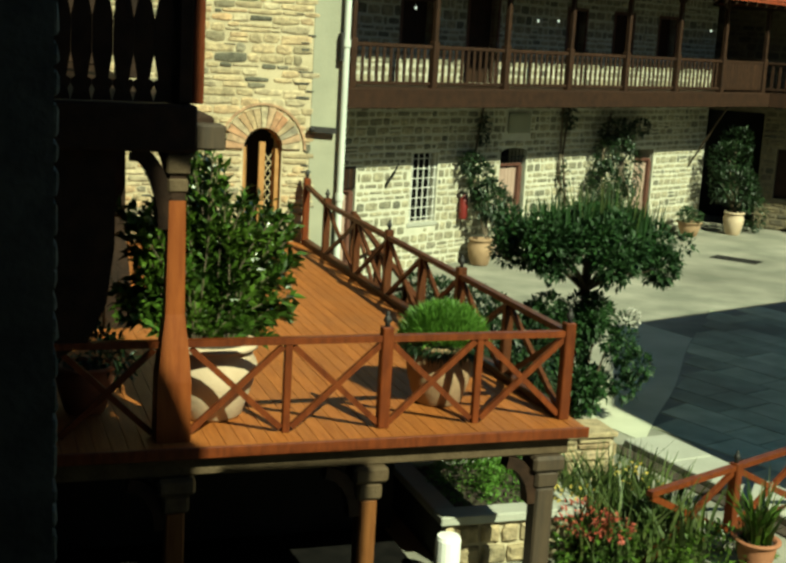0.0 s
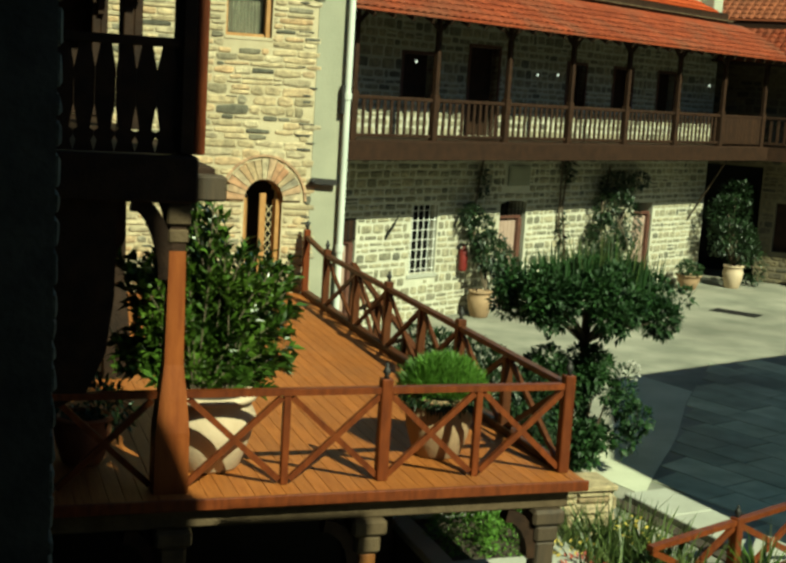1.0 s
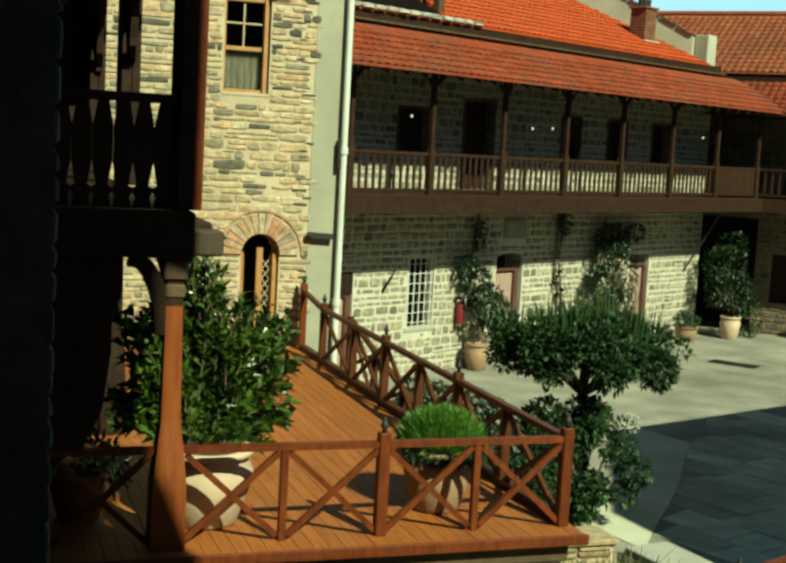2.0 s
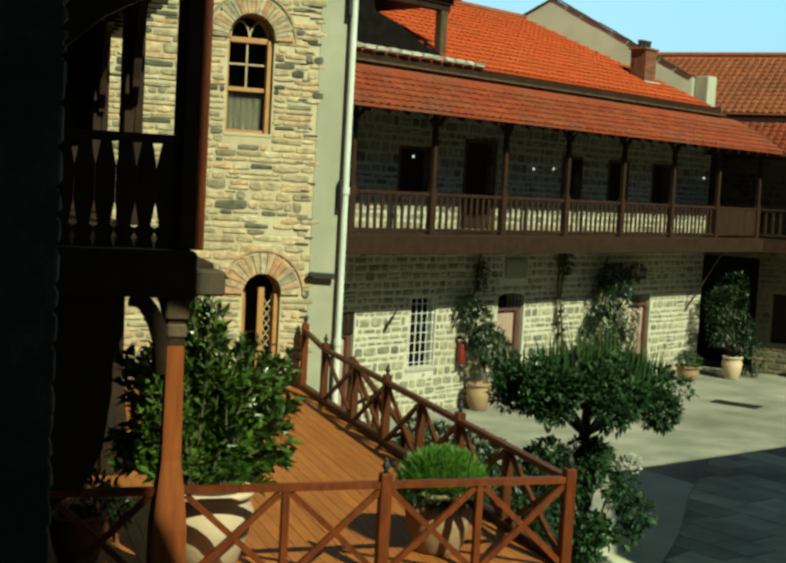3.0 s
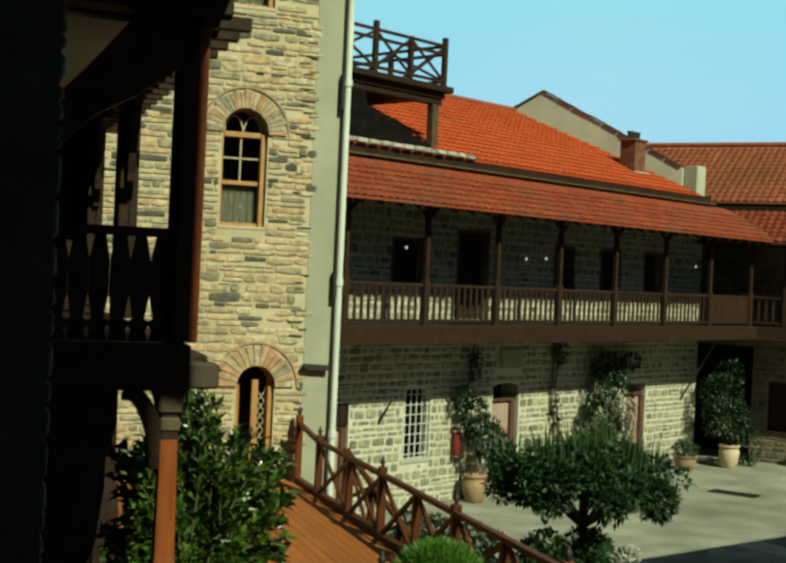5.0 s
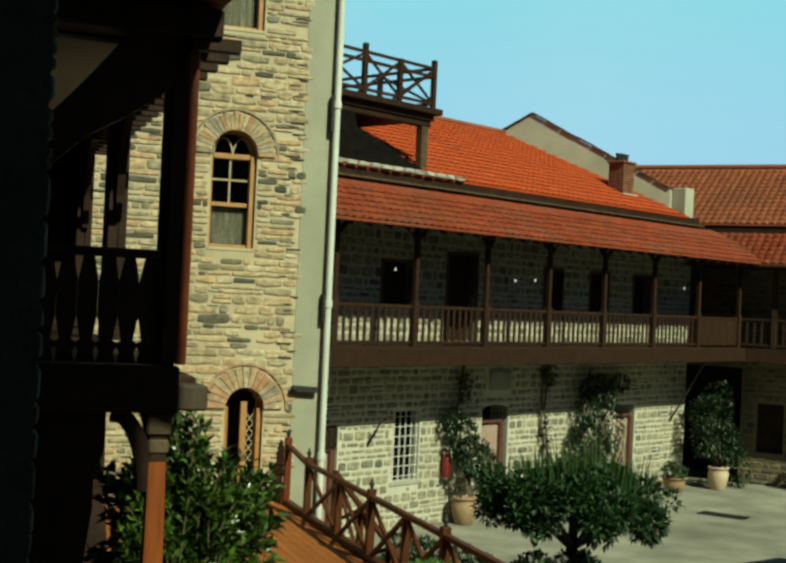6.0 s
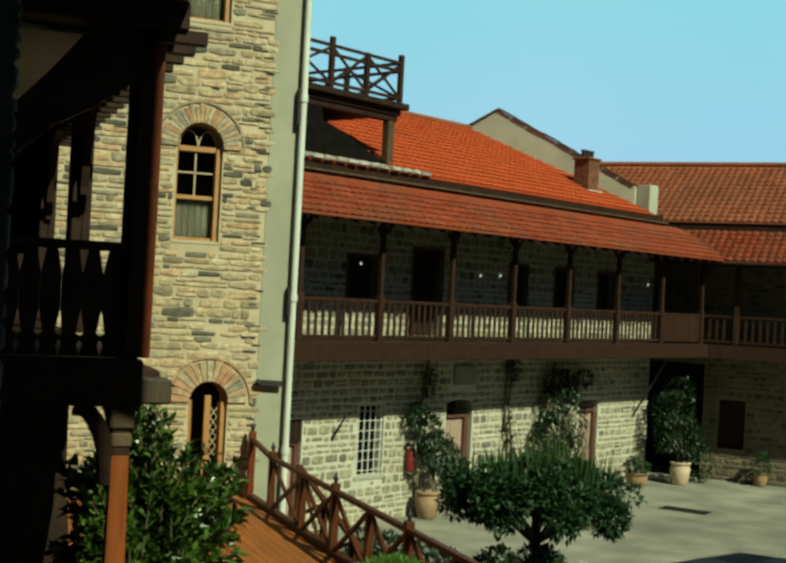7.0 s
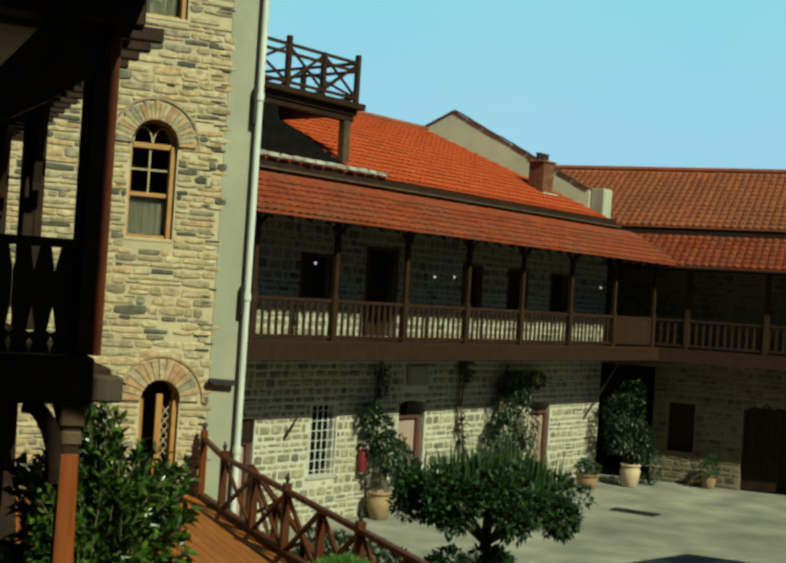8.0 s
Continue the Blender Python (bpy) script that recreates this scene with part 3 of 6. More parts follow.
def half_open_leaf(win, u0, u1, z0, spring, rise, y):
    """One closed casement with lozenge lead bars, one leaf swung inwards, a dark room behind."""
    c = (u0 + u1) / 2
    leaf = Mesh().cbox(c - 0.02, c + 0.09, y - 0.03, y + 0.03, z0 + 0.05, spring + 0.1, 0.008)
    leaf.cbox(u1 - 0.12, u1 - 0.08, y - 0.02, y + 0.02, z0 + 0.05, spring, 0.006)
    leaf.cbox(c + 0.09, u1 - 0.12, y - 0.02, y + 0.02, z0 + 0.05, z0 + 0.35, 0.006)
    ob = part("casement", leaf, WINDOW_WOOD, win, "honey-coloured casement leaf")
    inner = Mesh().quadbox([(u0 + 0.06, y + 0.06, z0 + 0.05), (u0 + 0.1, y + 0.06, z0 + 0.05), (u0 + 0.2, y + 0.42, z0 + 0.05), (u0 + 0.16, y + 0.42, z0 + 0.05),
                            (u0 + 0.06, y + 0.06, spring), (u0 + 0.1, y + 0.06, spring), (u0 + 0.2, y + 0.42, spring), (u0 + 0.16, y + 0.42, spring)])
    part("open_leaf", inner, WINDOW_WOOD, win, "leaf swung into the room")
    lead = Mesh()
    for k in range(7):
        za = z0 + 0.36 + k * 0.17
        if za + 0.17 < spring:
            lead.beam((c + 0.09, y, za), (u1 - 0.12, y, za + 0.17), 0.014, 0.014, (0, 1, 0))
            lead.beam((c + 0.09, y + 0.004, za + 0.17), (u1 - 0.12, y + 0.004, za), 0.014, 0.014, (0, 1, 0))
    part("lead_bar", lead, SASH_PAINT, ob)
    pane = part("pane", Mesh().box(c + 0.09, u1 - 0.12, y + 0.012, y + 0.02, z0 + 0.35, spring), GLASS, ob)
    pane.visible_shadow = False
    part("unlit_backing", Mesh().box(u0 - 0.3, u1 + 0.3, y + 0.9, y + 0.95, z0 - 0.3, spring + rise + 0.3), DARK_ROOM, win)


def arched_window(parent, u0, u1, z0, spring, rise, tracery, curtain, bar_paint):
    """Timber window in the tower: frame, sash bars, panes and a curtain or screen below."""
    y = TF + 0.2
    win = Mesh()
    t = 0.055
    win.cbox(u0, u0 + t, y - 0.06, y + 0.05, z0, spring, 0.006)
    win.cbox(u1 - t * 1.7, u1, y - 0.12, y + 0.05, z0, spring, 0.006)
    win.cbox(u0 + t, u1 - t * 1.7, y - 0.06, y + 0.05, z0, z0 + t, 0.006)
    if tracery:
        win.cbox(u0 + t, u1 - t * 1.7, y - 0.07, y + 0.05, spring - 0.06, spring + 0.03, 0.006)
    n = 14
    c, half = (u0 + u1) / 2, (u1 - u0) / 2
    pts = [(c - half * math.cos(math.pi * i / n), spring + rise * math.sin(math.pi * i / n)) for i in range(n + 1)]
    win.sweep([(xa, y, za) for xa, za in pts], 0.07, 0.07, (0, 1, 0))
    w_ob = part("window", win, WINDOW_WOOD, parent, "honey-coloured timber window under a brick arch")
    if not tracery:
        half_open_leaf(w_ob, u0, u1, z0, spring, rise, y)
        return
    bars = Mesh()
    ubar = u0 + (u1 - u0) * 0.46
    zmid = z0 + (spring - z0) * 0.47
    bars.beam((ubar, y - 0.01, zmid), (ubar, y - 0.01, spring), 0.026, 0.03, (0, 1, 0))
    bars.beam((u0 + t, y - 0.01, zmid + (spring - zmid) * 0.5), (u1 - t, y - 0.01, zmid + (spring - zmid) * 0.5), 0.026, 0.03, (0, 1, 0))
    part("sash_bar", bars, bar_paint, w_ob, "pale sash bars")
    rail = Mesh().cbox(u0 + t, u1 - t, y - 0.04, y + 0.03, zmid - 0.04, zmid + 0.03, 0.006)
    part("transom", rail, WINDOW_WOOD, w_ob)
    if tracery:
        tr = Mesh()
        for cc in (c - half * 0.42, c + half * 0.42):
            q = [(cc + half * 0.42 * math.sin(a), spring + rise * 0.72 * math.cos(a)) for a in [-1.5 + 3.0 * i / 8 for i in range(9)]]
            tr.sweep([(xa, y - 0.01, za) for xa, za in q], 0.022, 0.022, (0, 1, 0))
        part("tracery", tr, SASH_PAINT, w_ob, "pointed fanlight tracery")
    gl = Mesh().box(u0 + 0.02, u1 - 0.02, y + 0.02, y + 0.028, z0 + 0.03, spring + rise * 0.9)
    pane = part("pane", gl, GLASS, w_ob)
    pane.visible_shadow = False
    if curtain:
        cu = Mesh()
        k = 14
        for i in range(k):
            xa, xb = u0 + (u1 - u0) * i / k, u0 + (u1 - u0) * (i + 1) / k
            cu.quadbox([(xa, y + 0.07 + 0.015 * (i % 2), z0), (xb, y + 0.07 + 0.015 * ((i + 1) % 2), z0), (xb, y + 0.08 + 0.015 * ((i + 1) % 2), z0), (xa, y + 0.08 + 0.015 * (i % 2), z0),
                        (xa, y + 0.07 + 0.015 * (i % 2), zmid), (xb, y + 0.07 + 0.015 * ((i + 1) % 2), zmid), (xb, y + 0.08 + 0.015 * ((i + 1) % 2), zmid), (xa, y + 0.08 + 0.015 * (i % 2), zmid)])
        part("curtain", cu, CURTAIN, w_ob, "grey half curtain")
    room = Mesh().box(u0 - 0.3, u1 + 0.3, y + 0.9, y + 0.95, z0 - 0.3, spring + rise + 0.3)
    part("unlit_backing", room, DARK_ROOM, w_ob)
    sill = Mesh().cbox(u0 - 0.02, u1 + 0.02, TF - 0.012, TF + 0.2, z0 - 0.06, z0 - 0.001, 0.008)
    part("sill", sill, MORTAR, w_ob)


for i, (a, b, lo, sp, rise) in enumerate(TOWER_WINDOWS):
    arched_window(tower, a, b, lo, sp, rise, i != 1, i != 1, WINDOW_WOOD if i == 1 else SASH_PAINT)

# ---- main building ----
WALL = 1.5
DOORS = [(0.95, 1.78, 0.0, 2.55, 0), (6.95, 8.05, 0.0, 2.7, 0.12), (13.2, 14.25, 0.0, 2.62, 0)]
GRILLE = (3.62, 4.55, 1.12, 2.78, 0)
UPPER = [(3.0, 4.05, 5.3, 6.3, 0), (5.35, 6.45, 4.45, 6.6, 0), (9.4, 10.2, 5.3, 6.4, 0), (11.6, 12.5, 5.3, 6.4, 0), (13.9, 14.8, 5.3, 6.4, 0)]
main = thing("main_building", MAIN, "two-storey stone house with a timber gallery and red tiled roof", "house")
part("wall_front", wall_mesh(-4.5, 17.2, -0.2, 4.0, WALL, WALL + 0.6, DOORS + [GRILLE]), POINTING, main, "rubble wall with thick white pointing")
part("wall_upper", wall_mesh(-4.5, 17.2, 4.0, 8.3, WALL, WALL + 0.6, UPPER), POINTING, main)
w = Mesh()
w.box(-4.5, 17.2, 8.6, 9.2, -0.2, 8.3)
w.box(-4.5, -3.9, WALL + 0.6, 8.6, -0.2, 8.3)
w.box(16.6, 17.2, WALL + 0.6, 8.6, -0.2, 8.3)
w.box(17.2, 21.5, 5.2, 5.5, -0.2, 8.3)
part("wall_rear", w, DARK_STONE, main)
# backing in the near-black colour, so the openings look unlit
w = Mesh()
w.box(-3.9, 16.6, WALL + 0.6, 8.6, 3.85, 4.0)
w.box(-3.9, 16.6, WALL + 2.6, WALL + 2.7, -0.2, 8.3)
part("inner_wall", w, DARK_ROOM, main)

# gallery floor, posts, rail and balusters
GZ = 4.4
fl = Mesh().cbox(-4.5, 18.0, -0.05, WALL, GZ - 0.14, GZ, 0.01)
part("gallery_floor", fl, GALLERY_WOOD, main)
fa = Mesh().cbox(-4.5, 18.0, -0.16, -0.052, GZ - 0.42, GZ - 0.02, 0.012)
part("fascia_board", fa, GALLERY_WOOD, main, "long brown edge beam of the gallery")
SP = 2.519
posts = [i * SP for i in range(-1, 8)]
for i in range(-1, 8):
    s = i * SP
    m = Mesh().cbox(s - 0.055, s + 0.055, -0.03, 0.09, GZ, 7.2, 0.012)
    m.cbox(s - 0.085, s + 0.085, -0.05, 0.11, GZ, GZ + 1.0, 0.012)
    part("gallery_post", m, GALLERY_WOOD, main)
    k = Mesh().beam((s, 0.03, 6.75), (s + 0.45, 0.03, 7.15), 0.07, 0.07)
    k.beam((s, 0.03, 6.75), (s - 0.45, 0.03, 7.15), 0.07, 0.07)
    part("knee_brace", k, DARK_WOOD, main)
    if i < 7:
        r = Mesh().cbox(s + 0.1, s + SP - 0.1, -0.01, 0.07, GZ + 0.84, GZ + 0.92, 0.012)
        part("handrail", r, GALLERY_WOOD, main)
        r = Mesh().cbox(s + 0.1, s + SP - 0.1, 0.0, 0.06, GZ + 0.06, GZ + 0.13, 0.01)
        part("bottom_rail", r, GALLERY_WOOD, main)
baluster = Mesh().cbox(-0.041, 0.041, 0.01, 0.045, GZ + 0.13, GZ + 0.84, 0.006).data("baluster", GALLERY_WOOD)
for i in range(-1, 6):
    for k in range(1, 11):
        ob = new("baluster", baluster)
        ob.parent = main
        ob.location = (i * SP + 0.1 + (SP - 0.2) * k / 11, 0, 0)
# the last bay is boarded
for k in range(12):
    b = Mesh().cbox(6 * SP + 0.1 + k * 0.193, 6 * SP + 0.1 + k * 0.193 + 0.185, 0.0, 0.035, GZ + 0.1, GZ + 0.9, 0.005)
    part("board", b, GALLERY_WOOD, main)
wp = Mesh().cbox(-4.5, 18.0, -0.05, 0.11, 7.2, 7.36, 0.01)
part("wall_plate", wp, GALLERY_WOOD, main)
ce = Mesh()
ce.quadbox([(-4.5, -0.72, 6.966), (18.2, -0.72, 6.966), (18.4, WALL, 8.08), (-4.5, WALL, 8.08), (-4.5, -0.72, 6.996), (18.2, -0.72, 6.996), (18.4, WALL, 8.11), (-4.5, WALL, 8.11)])
part("roof_boarding", ce, DARK_WOOD, main)
for k in range(38):
    s = -4.3 + k * 0.58
    part("rafter", Mesh().beam((s, -0.7, 6.915), (s, WALL, 8.03), 0.07, 0.1), DARK_WOOD, main)
# struts under the gallery
for s in (0.2, 16.26):
    part("strut", Mesh().beam((s, WALL, 2.0), (s, 0.25, GZ - 0.3), 0.04, 0.05), DARK_BROWN_WOOD, main)
# only the feet of two struts; the shaded upper lengths are left out
for s in (2.74, 12.27):
    hk = Mesh().beam((s, WALL, 2.02), (s, WALL - 0.28, 2.42), 0.04, 0.05)
    hk.beam((s, WALL - 0.27, 2.4), (s, WALL - 0.4, 2.62), 0.03, 0.03)
    part("strut_foot", hk, IRON, main, "short dark foot of a gallery strut")
for k in range(36):
    s = -4.2 + k * 0.62
    part("joist", Mesh().box(s - 0.05, s + 0.05, -0.045, WALL, GZ - 0.3, GZ - 0.142), DARK_WOOD, main)


def tile_data(material, length=0.46, r0=0.105, r1=0.085, n=5):
    """One clay cover tile, a tapered half barrel lying along +y."""
    me = Mesh()
    for rr0, rr1, flip in ((r0, r1, False), (r0 - 0.016, r1 - 0.016, True)):
        b = len(me.v)
        for y, r in ((0, rr0), (length, rr1)):
            for i in range(n + 1):
                a = math.pi * i / n
                me.v.append((r * math.cos(a), y, r * 0.36 * math.sin(a)))
        for i in range(n):
            q = (b + i, b + i + 1, b + n + 2 + i, b + n + 1 + i)
            me.f.append(q)
    for i in range(n):
        me.f.append((i, i + 1, 2 * (n + 1) + i + 1, 2 * (n + 1) + i))
    return me


def tiled_slope(parent, material, u0, u1, y0, z0, y1, z1, step=0.24, course=0.38, singles=0, top_end=None, seed=3):
    """Cover tiles in courses up a slope; the first ones are parts of their own, the rest one mesh."""
    r = random.Random(seed)
    slope = math.atan2(z1 - z0, y1 - y0)
    run = math.hypot(z1 - z0, y1 - y0)
    one = tile_data(material)
    u2 = u1 if top_end is None else top_end
    base = Mesh().quadbox([(u0, y0, z0 - 0.05), (u1, y0, z0 - 0.05), (u2, y1, z1 - 0.05), (u0, y1, z1 - 0.05), (u0, y0, z0), (u1, y0, z0), (u2, y1, z1), (u0, y1, z1)])
    part("pan_tiles", base, material, parent)
    shared = one.data("roof_tile", material, True)
    rest = Mesh()
    count = 0
    cols = int((u1 - u0) / step)
    rows = int(run / course)
    for k in range(rows):
        for c in range(cols):
            u = u0 + (c + 0.5) * step
            y = y0 + math.cos(slope) * k * course
            z = z0 + math.sin(slope) * k * course
            if u > u1 + (u2 - u1) * (y - y0) / (y1 - y0):
                continue
            m = Matrix.Translation((u + r.uniform(-.008, .008), y, z + 0.012 + r.uniform(0, .008))) @ Matrix.Rotation(slope - 0.08, 4, "X") @ Matrix.Rotation(r.uniform(-.03, .03), 4, "Z")
            if count < singles:
                ob = new("roof_tile", shared)
                ob.parent = parent
                ob.matrix_basis = m
                count += 1
            else:
                b = len(rest.v)
                rest.v += [tuple(m @ Vector(p)) for p in one.v]
                rest.f += [tuple(b + i for i in f) for f in one.f]
    ob = part("tiling", rest, material, parent, smooth=True)
    tagged(ob, kind="stuff")


# roofs: gallery lean-to below, main slope above, gable parapet, chimney
lean = new("gallery_roof")
lean.parent = main
tagged(lean, "red clay tiled lean-to over the gallery")
tiled_slope(lean, TILE, -4.5, 18.3, -0.74, 7.036, 1.33, 8.06, course=0.33)
top = new("upper_roof")
top.parent = main
tagged(top, "bright orange tiled main roof slope")
tiled_slope(top, TILE_NEW, -4.5, 16.6, 1.3, 8.4, 7.3, 11.08, top_end=14.83, seed=5)
bk = Mesh().quadbox([(-4.5, 7.3, 11.0), (14.9, 7.3, 11.0), (13.9, 10.5, 9.4), (-4.5, 10.5, 9.4), (-4.5, 7.3, 11.07), (14.9, 7.3, 11.07), (13.9, 10.5, 9.47), (-4.5, 10.5, 9.47)])
part("rear_slope", bk, TILE_OLD, main)
rd = Mesh().tube((-4.5, 7.3, 11.1), (14.9, 7.3, 11.1), 0.11, n=8)
part("ridge", rd, TILE_OLD, main)
co = Mesh().box(-4.5, 17.3, 1.32, WALL + 0.3, 8.0, 8.37)
part("eaves_board", co, DARK_WOOD, main)
co = Mesh().cbox(-4.5, 17.5, 1.24, 1.318, 8.12, 8.17, 0.01)
part("cornice", co, OLD_WOOD, main, "weathered ledge between the two roofs")
GABLE = Matrix.Translation((16.5, 1.9, -0.1)) @ Matrix.Rotation(radians(16.5), 4, "Z")
ga = Mesh()
prof = [(0, 7.9), (0, 9.33), (4.7, 11.8), (6.4, 10.85), (6.4, 9.0), (5.6, 7.9)]
ga.v = [(-0.15, y, z) for y, z in prof] + [(0.2, y, z) for y, z in prof]
ga.f = [tuple(range(6)), tuple(range(11, 5, -1))] + [(i, (i + 1) % 6, 6 + (i + 1) % 6, 6 + i) for i in range(6)]
part("gable_parapet", ga, PARAPET, main, "pale rendered gable parapet", at=GABLE)
for (ya, za), (yb, zb) in (((0, 9.36), (4.7, 11.83)), ((4.7, 11.83), (6.4, 10.88))):
    n = 9 if yb < 5 else 4
    for k in range(n):
        p = Vector((0.02, ya + (yb - ya) * (k + 0.03) / n, za + (zb - za) * (k + 0.03) / n + 0.012 * (k % 3)))
        q = Vector((0.02, ya + (yb - ya) * (k + 0.97) / n, za + (zb - za) * (k + 0.97) / n + 0.012 * (k % 3)))
        part("coping_slab", Mesh().beam(p, q, 0.46, 0.05), OLD_WOOD, main, at=GABLE)
pr = Mesh().cbox(16.6, 17.12, 1.45, 1.9, 8.2, 9.3, 0.02)
part("parapet_pier", pr, PARAPET, main)

# ---- second wing ----
wing = thing("side_wing", WING, "shaded stone wing with a dark timber gallery and tiled roof", "house")
WING_OPEN = [(-3.2, -0.25, 0.0, 3.7, 0), (0.25, 1.1, 1.02, 2.6, 0), (2.62, 4.2, 0.0, 2.5, 0.25), (6.0, 7.0, 1.05, 2.6, 0)]
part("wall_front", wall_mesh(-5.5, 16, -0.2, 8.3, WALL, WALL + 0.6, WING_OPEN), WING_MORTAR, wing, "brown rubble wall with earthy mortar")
w = Mesh()
w.box(-5.0, 16, -0.05, WALL, GZ - 0.14, GZ)
w.box(-1.0, 16, -0.16, -0.05, GZ - 0.42, GZ)
part("gallery_floor", w, GALLERY_WOOD, wing)
for i in range(0, 7):
    s = 0.9 + i * 2.4
    m = Mesh().cbox(s - 0.08, s + 0.08, -0.03, 0.13, GZ, 7.2, 0.012)
    part("gallery_post", m, GALLERY_WOOD, wing)
m = Mesh().cbox(-0.5, 16, 0.0, 0.08, GZ + 0.84, GZ + 0.92, 0.01)
m.cbox(-0.5, 16, 0.0, 0.06, GZ + 0.06, GZ + 0.13, 0.01)
part("handrail", m, GALLERY_WOOD, wing)
for k in range(70):
    ob = new("baluster", baluster)
    ob.parent = wing
    ob.location = (0.1 + k * 0.22, 0.02, 0)
# near-black backing puts darkness into the wing's openings
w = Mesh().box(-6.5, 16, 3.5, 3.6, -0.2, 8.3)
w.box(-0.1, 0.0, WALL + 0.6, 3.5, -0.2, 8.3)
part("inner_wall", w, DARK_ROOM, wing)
w = Mesh().cbox(-5.0, 16, -0.7, 1.5, 6.9, 6.96, 0.01)
part("roof_boarding", w, DARK_WOOD, wing)
lean = new("gallery_roof")
lean.parent = wing
tiled_slope(lean, TILE, -1.6, 16, -0.7, 7.0, 1.45, 8.08, course=0.33, seed=8)
top = new("upper_roof")
top.parent = wing
tagged(top, "weathered brown tiled roof slope")
tiled_slope(top, TILE_OLD, -6.6, 16, 1.35, 8.35, 6.3, 10.7, seed=9)
w = Mesh().box(-5.0, 16, 1.4, 1.8, 7.9, 8.36)
part("eaves_board", w, DARK_WOOD, wing)
w = Mesh().tube((-6.6, 6.3, 10.74), (16, 6.3, 10.74), 0.11, n=8)
part("ridge", w, TILE_OLD, wing)

# ---- timber walkway ----
deck = thing("walkway_deck", DECK, "raised timber walkway of reddish boards on posts", "deck")
for i in range(48):
    e = 0.12 - (i + 1) * 0.142
    for k, (a, b) in enumerate(((-0.3, 2.6 + (i * 37 % 5) * 0.6), (2.6 + (i * 37 % 5) * 0.6, TF))):
        m = Mesh().cbox(e + 0.0012, e + 0.1408, a, b - 0.004, DECK_Z - 0.04, DECK_Z - (i * 13 % 7) * 0.0006, 0.004)
        part("deck_board", m, DECK_WOOD, deck)
m = Mesh().cbox(-6.7, 0.14, -0.34, -0.302, DECK_Z - 0.1, DECK_Z + 0.006, 0.008)
part("edge_board", m, RAIL_WOOD, deck)
m = Mesh().cbox(-6.6, 0.0, -0.2, -0.02, DECK_Z - 0.3, DECK_Z - 0.102, 0.015)
part("front_beam", m, OLD_WOOD, deck, "grey weathered beam")
for e2 in (2.5, 5.0, 7.5, 9.9):
    m = Mesh().cbox(-6.6, 0.0, e2 - 0.1, e2 + 0.1, DECK_Z - 0.26, DECK_Z - 0.042, 0.015)
    part("cross_beam", m, OLD_WOOD, deck)
for e1, e2 in ((-2.05, -0.12), (-0.22, -0.12), (-3.86, -0.12), (-0.22, 5.0), (-0.22, 9.9), (-3.86, 5.0)):
    zt = DECK_Z - (0.3 if e2 < 0 else 0.26)
    # the right-hand front post and its capital take the darker brown wood
    hw = 0.101 if e1 == -0.22 and e2 < 0 else 0.09
    m = Mesh().cbox(e1 - hw, e1 + hw, e2 - hw, e2 + hw, 0.12, zt - 0.34, 0.02)
    part("support_post", m, DARK_BROWN_WOOD if hw > 0.1 else COLUMN_WOOD, deck)
    m = Mesh().cbox(e1 - 0.125, e1 + 0.125, e2 - 0.125, e2 + 0.125, zt - 0.34, zt - 0.16, 0.03)
    m.cbox(e1 - 0.17, e1 + 0.17, e2 - 0.16, e2 + 0.16, zt - 0.16, zt, 0.03)
    part("capital", m, DARK_BROWN_WOOD if hw > 0.1 else OLD_WOOD, deck)
    if e2 < 0:
        arc = [(e1 - 0.12 - 0.3 * (1 - math.cos(a)), e2, zt - 0.5 + 0.44 * math.sin(a)) for a in [0.5 * math.pi * i / 6 for i in range(7)]]
        part("bracket", Mesh().sweep(arc, 0.12, 0.16, (0, 1, 0)), DARK_WOOD, deck)
    m = Mesh().cbox(e1 - 0.17, e1 + 0.17, e2 - 0.17, e2 + 0.17, 0.0, 0.12, 0.02)
    part("base_stone", m, CONCRETE, deck)


def rail_post(parent, x, y, z, h=0.98, size=0.055, wood=RAIL_WOOD):
    """Square newel with a turned finial."""
    m = Mesh().cbox(x - size, x + size, y - size, y + size, z, z + h, 0.01)
    post = part("newel", m, wood, parent)
    f = Mesh().lathe([(0.0, 0), (0.028, 0), (0.02, 0.025), (0.042, 0.06), (0.03, 0.095), (0.014, 0.11), (0.022, 0.13), (0.0, 0.15)], 10, (x, y, z + h))
    part("finial", f, IRON, post, "dark turned finial", smooth=True)


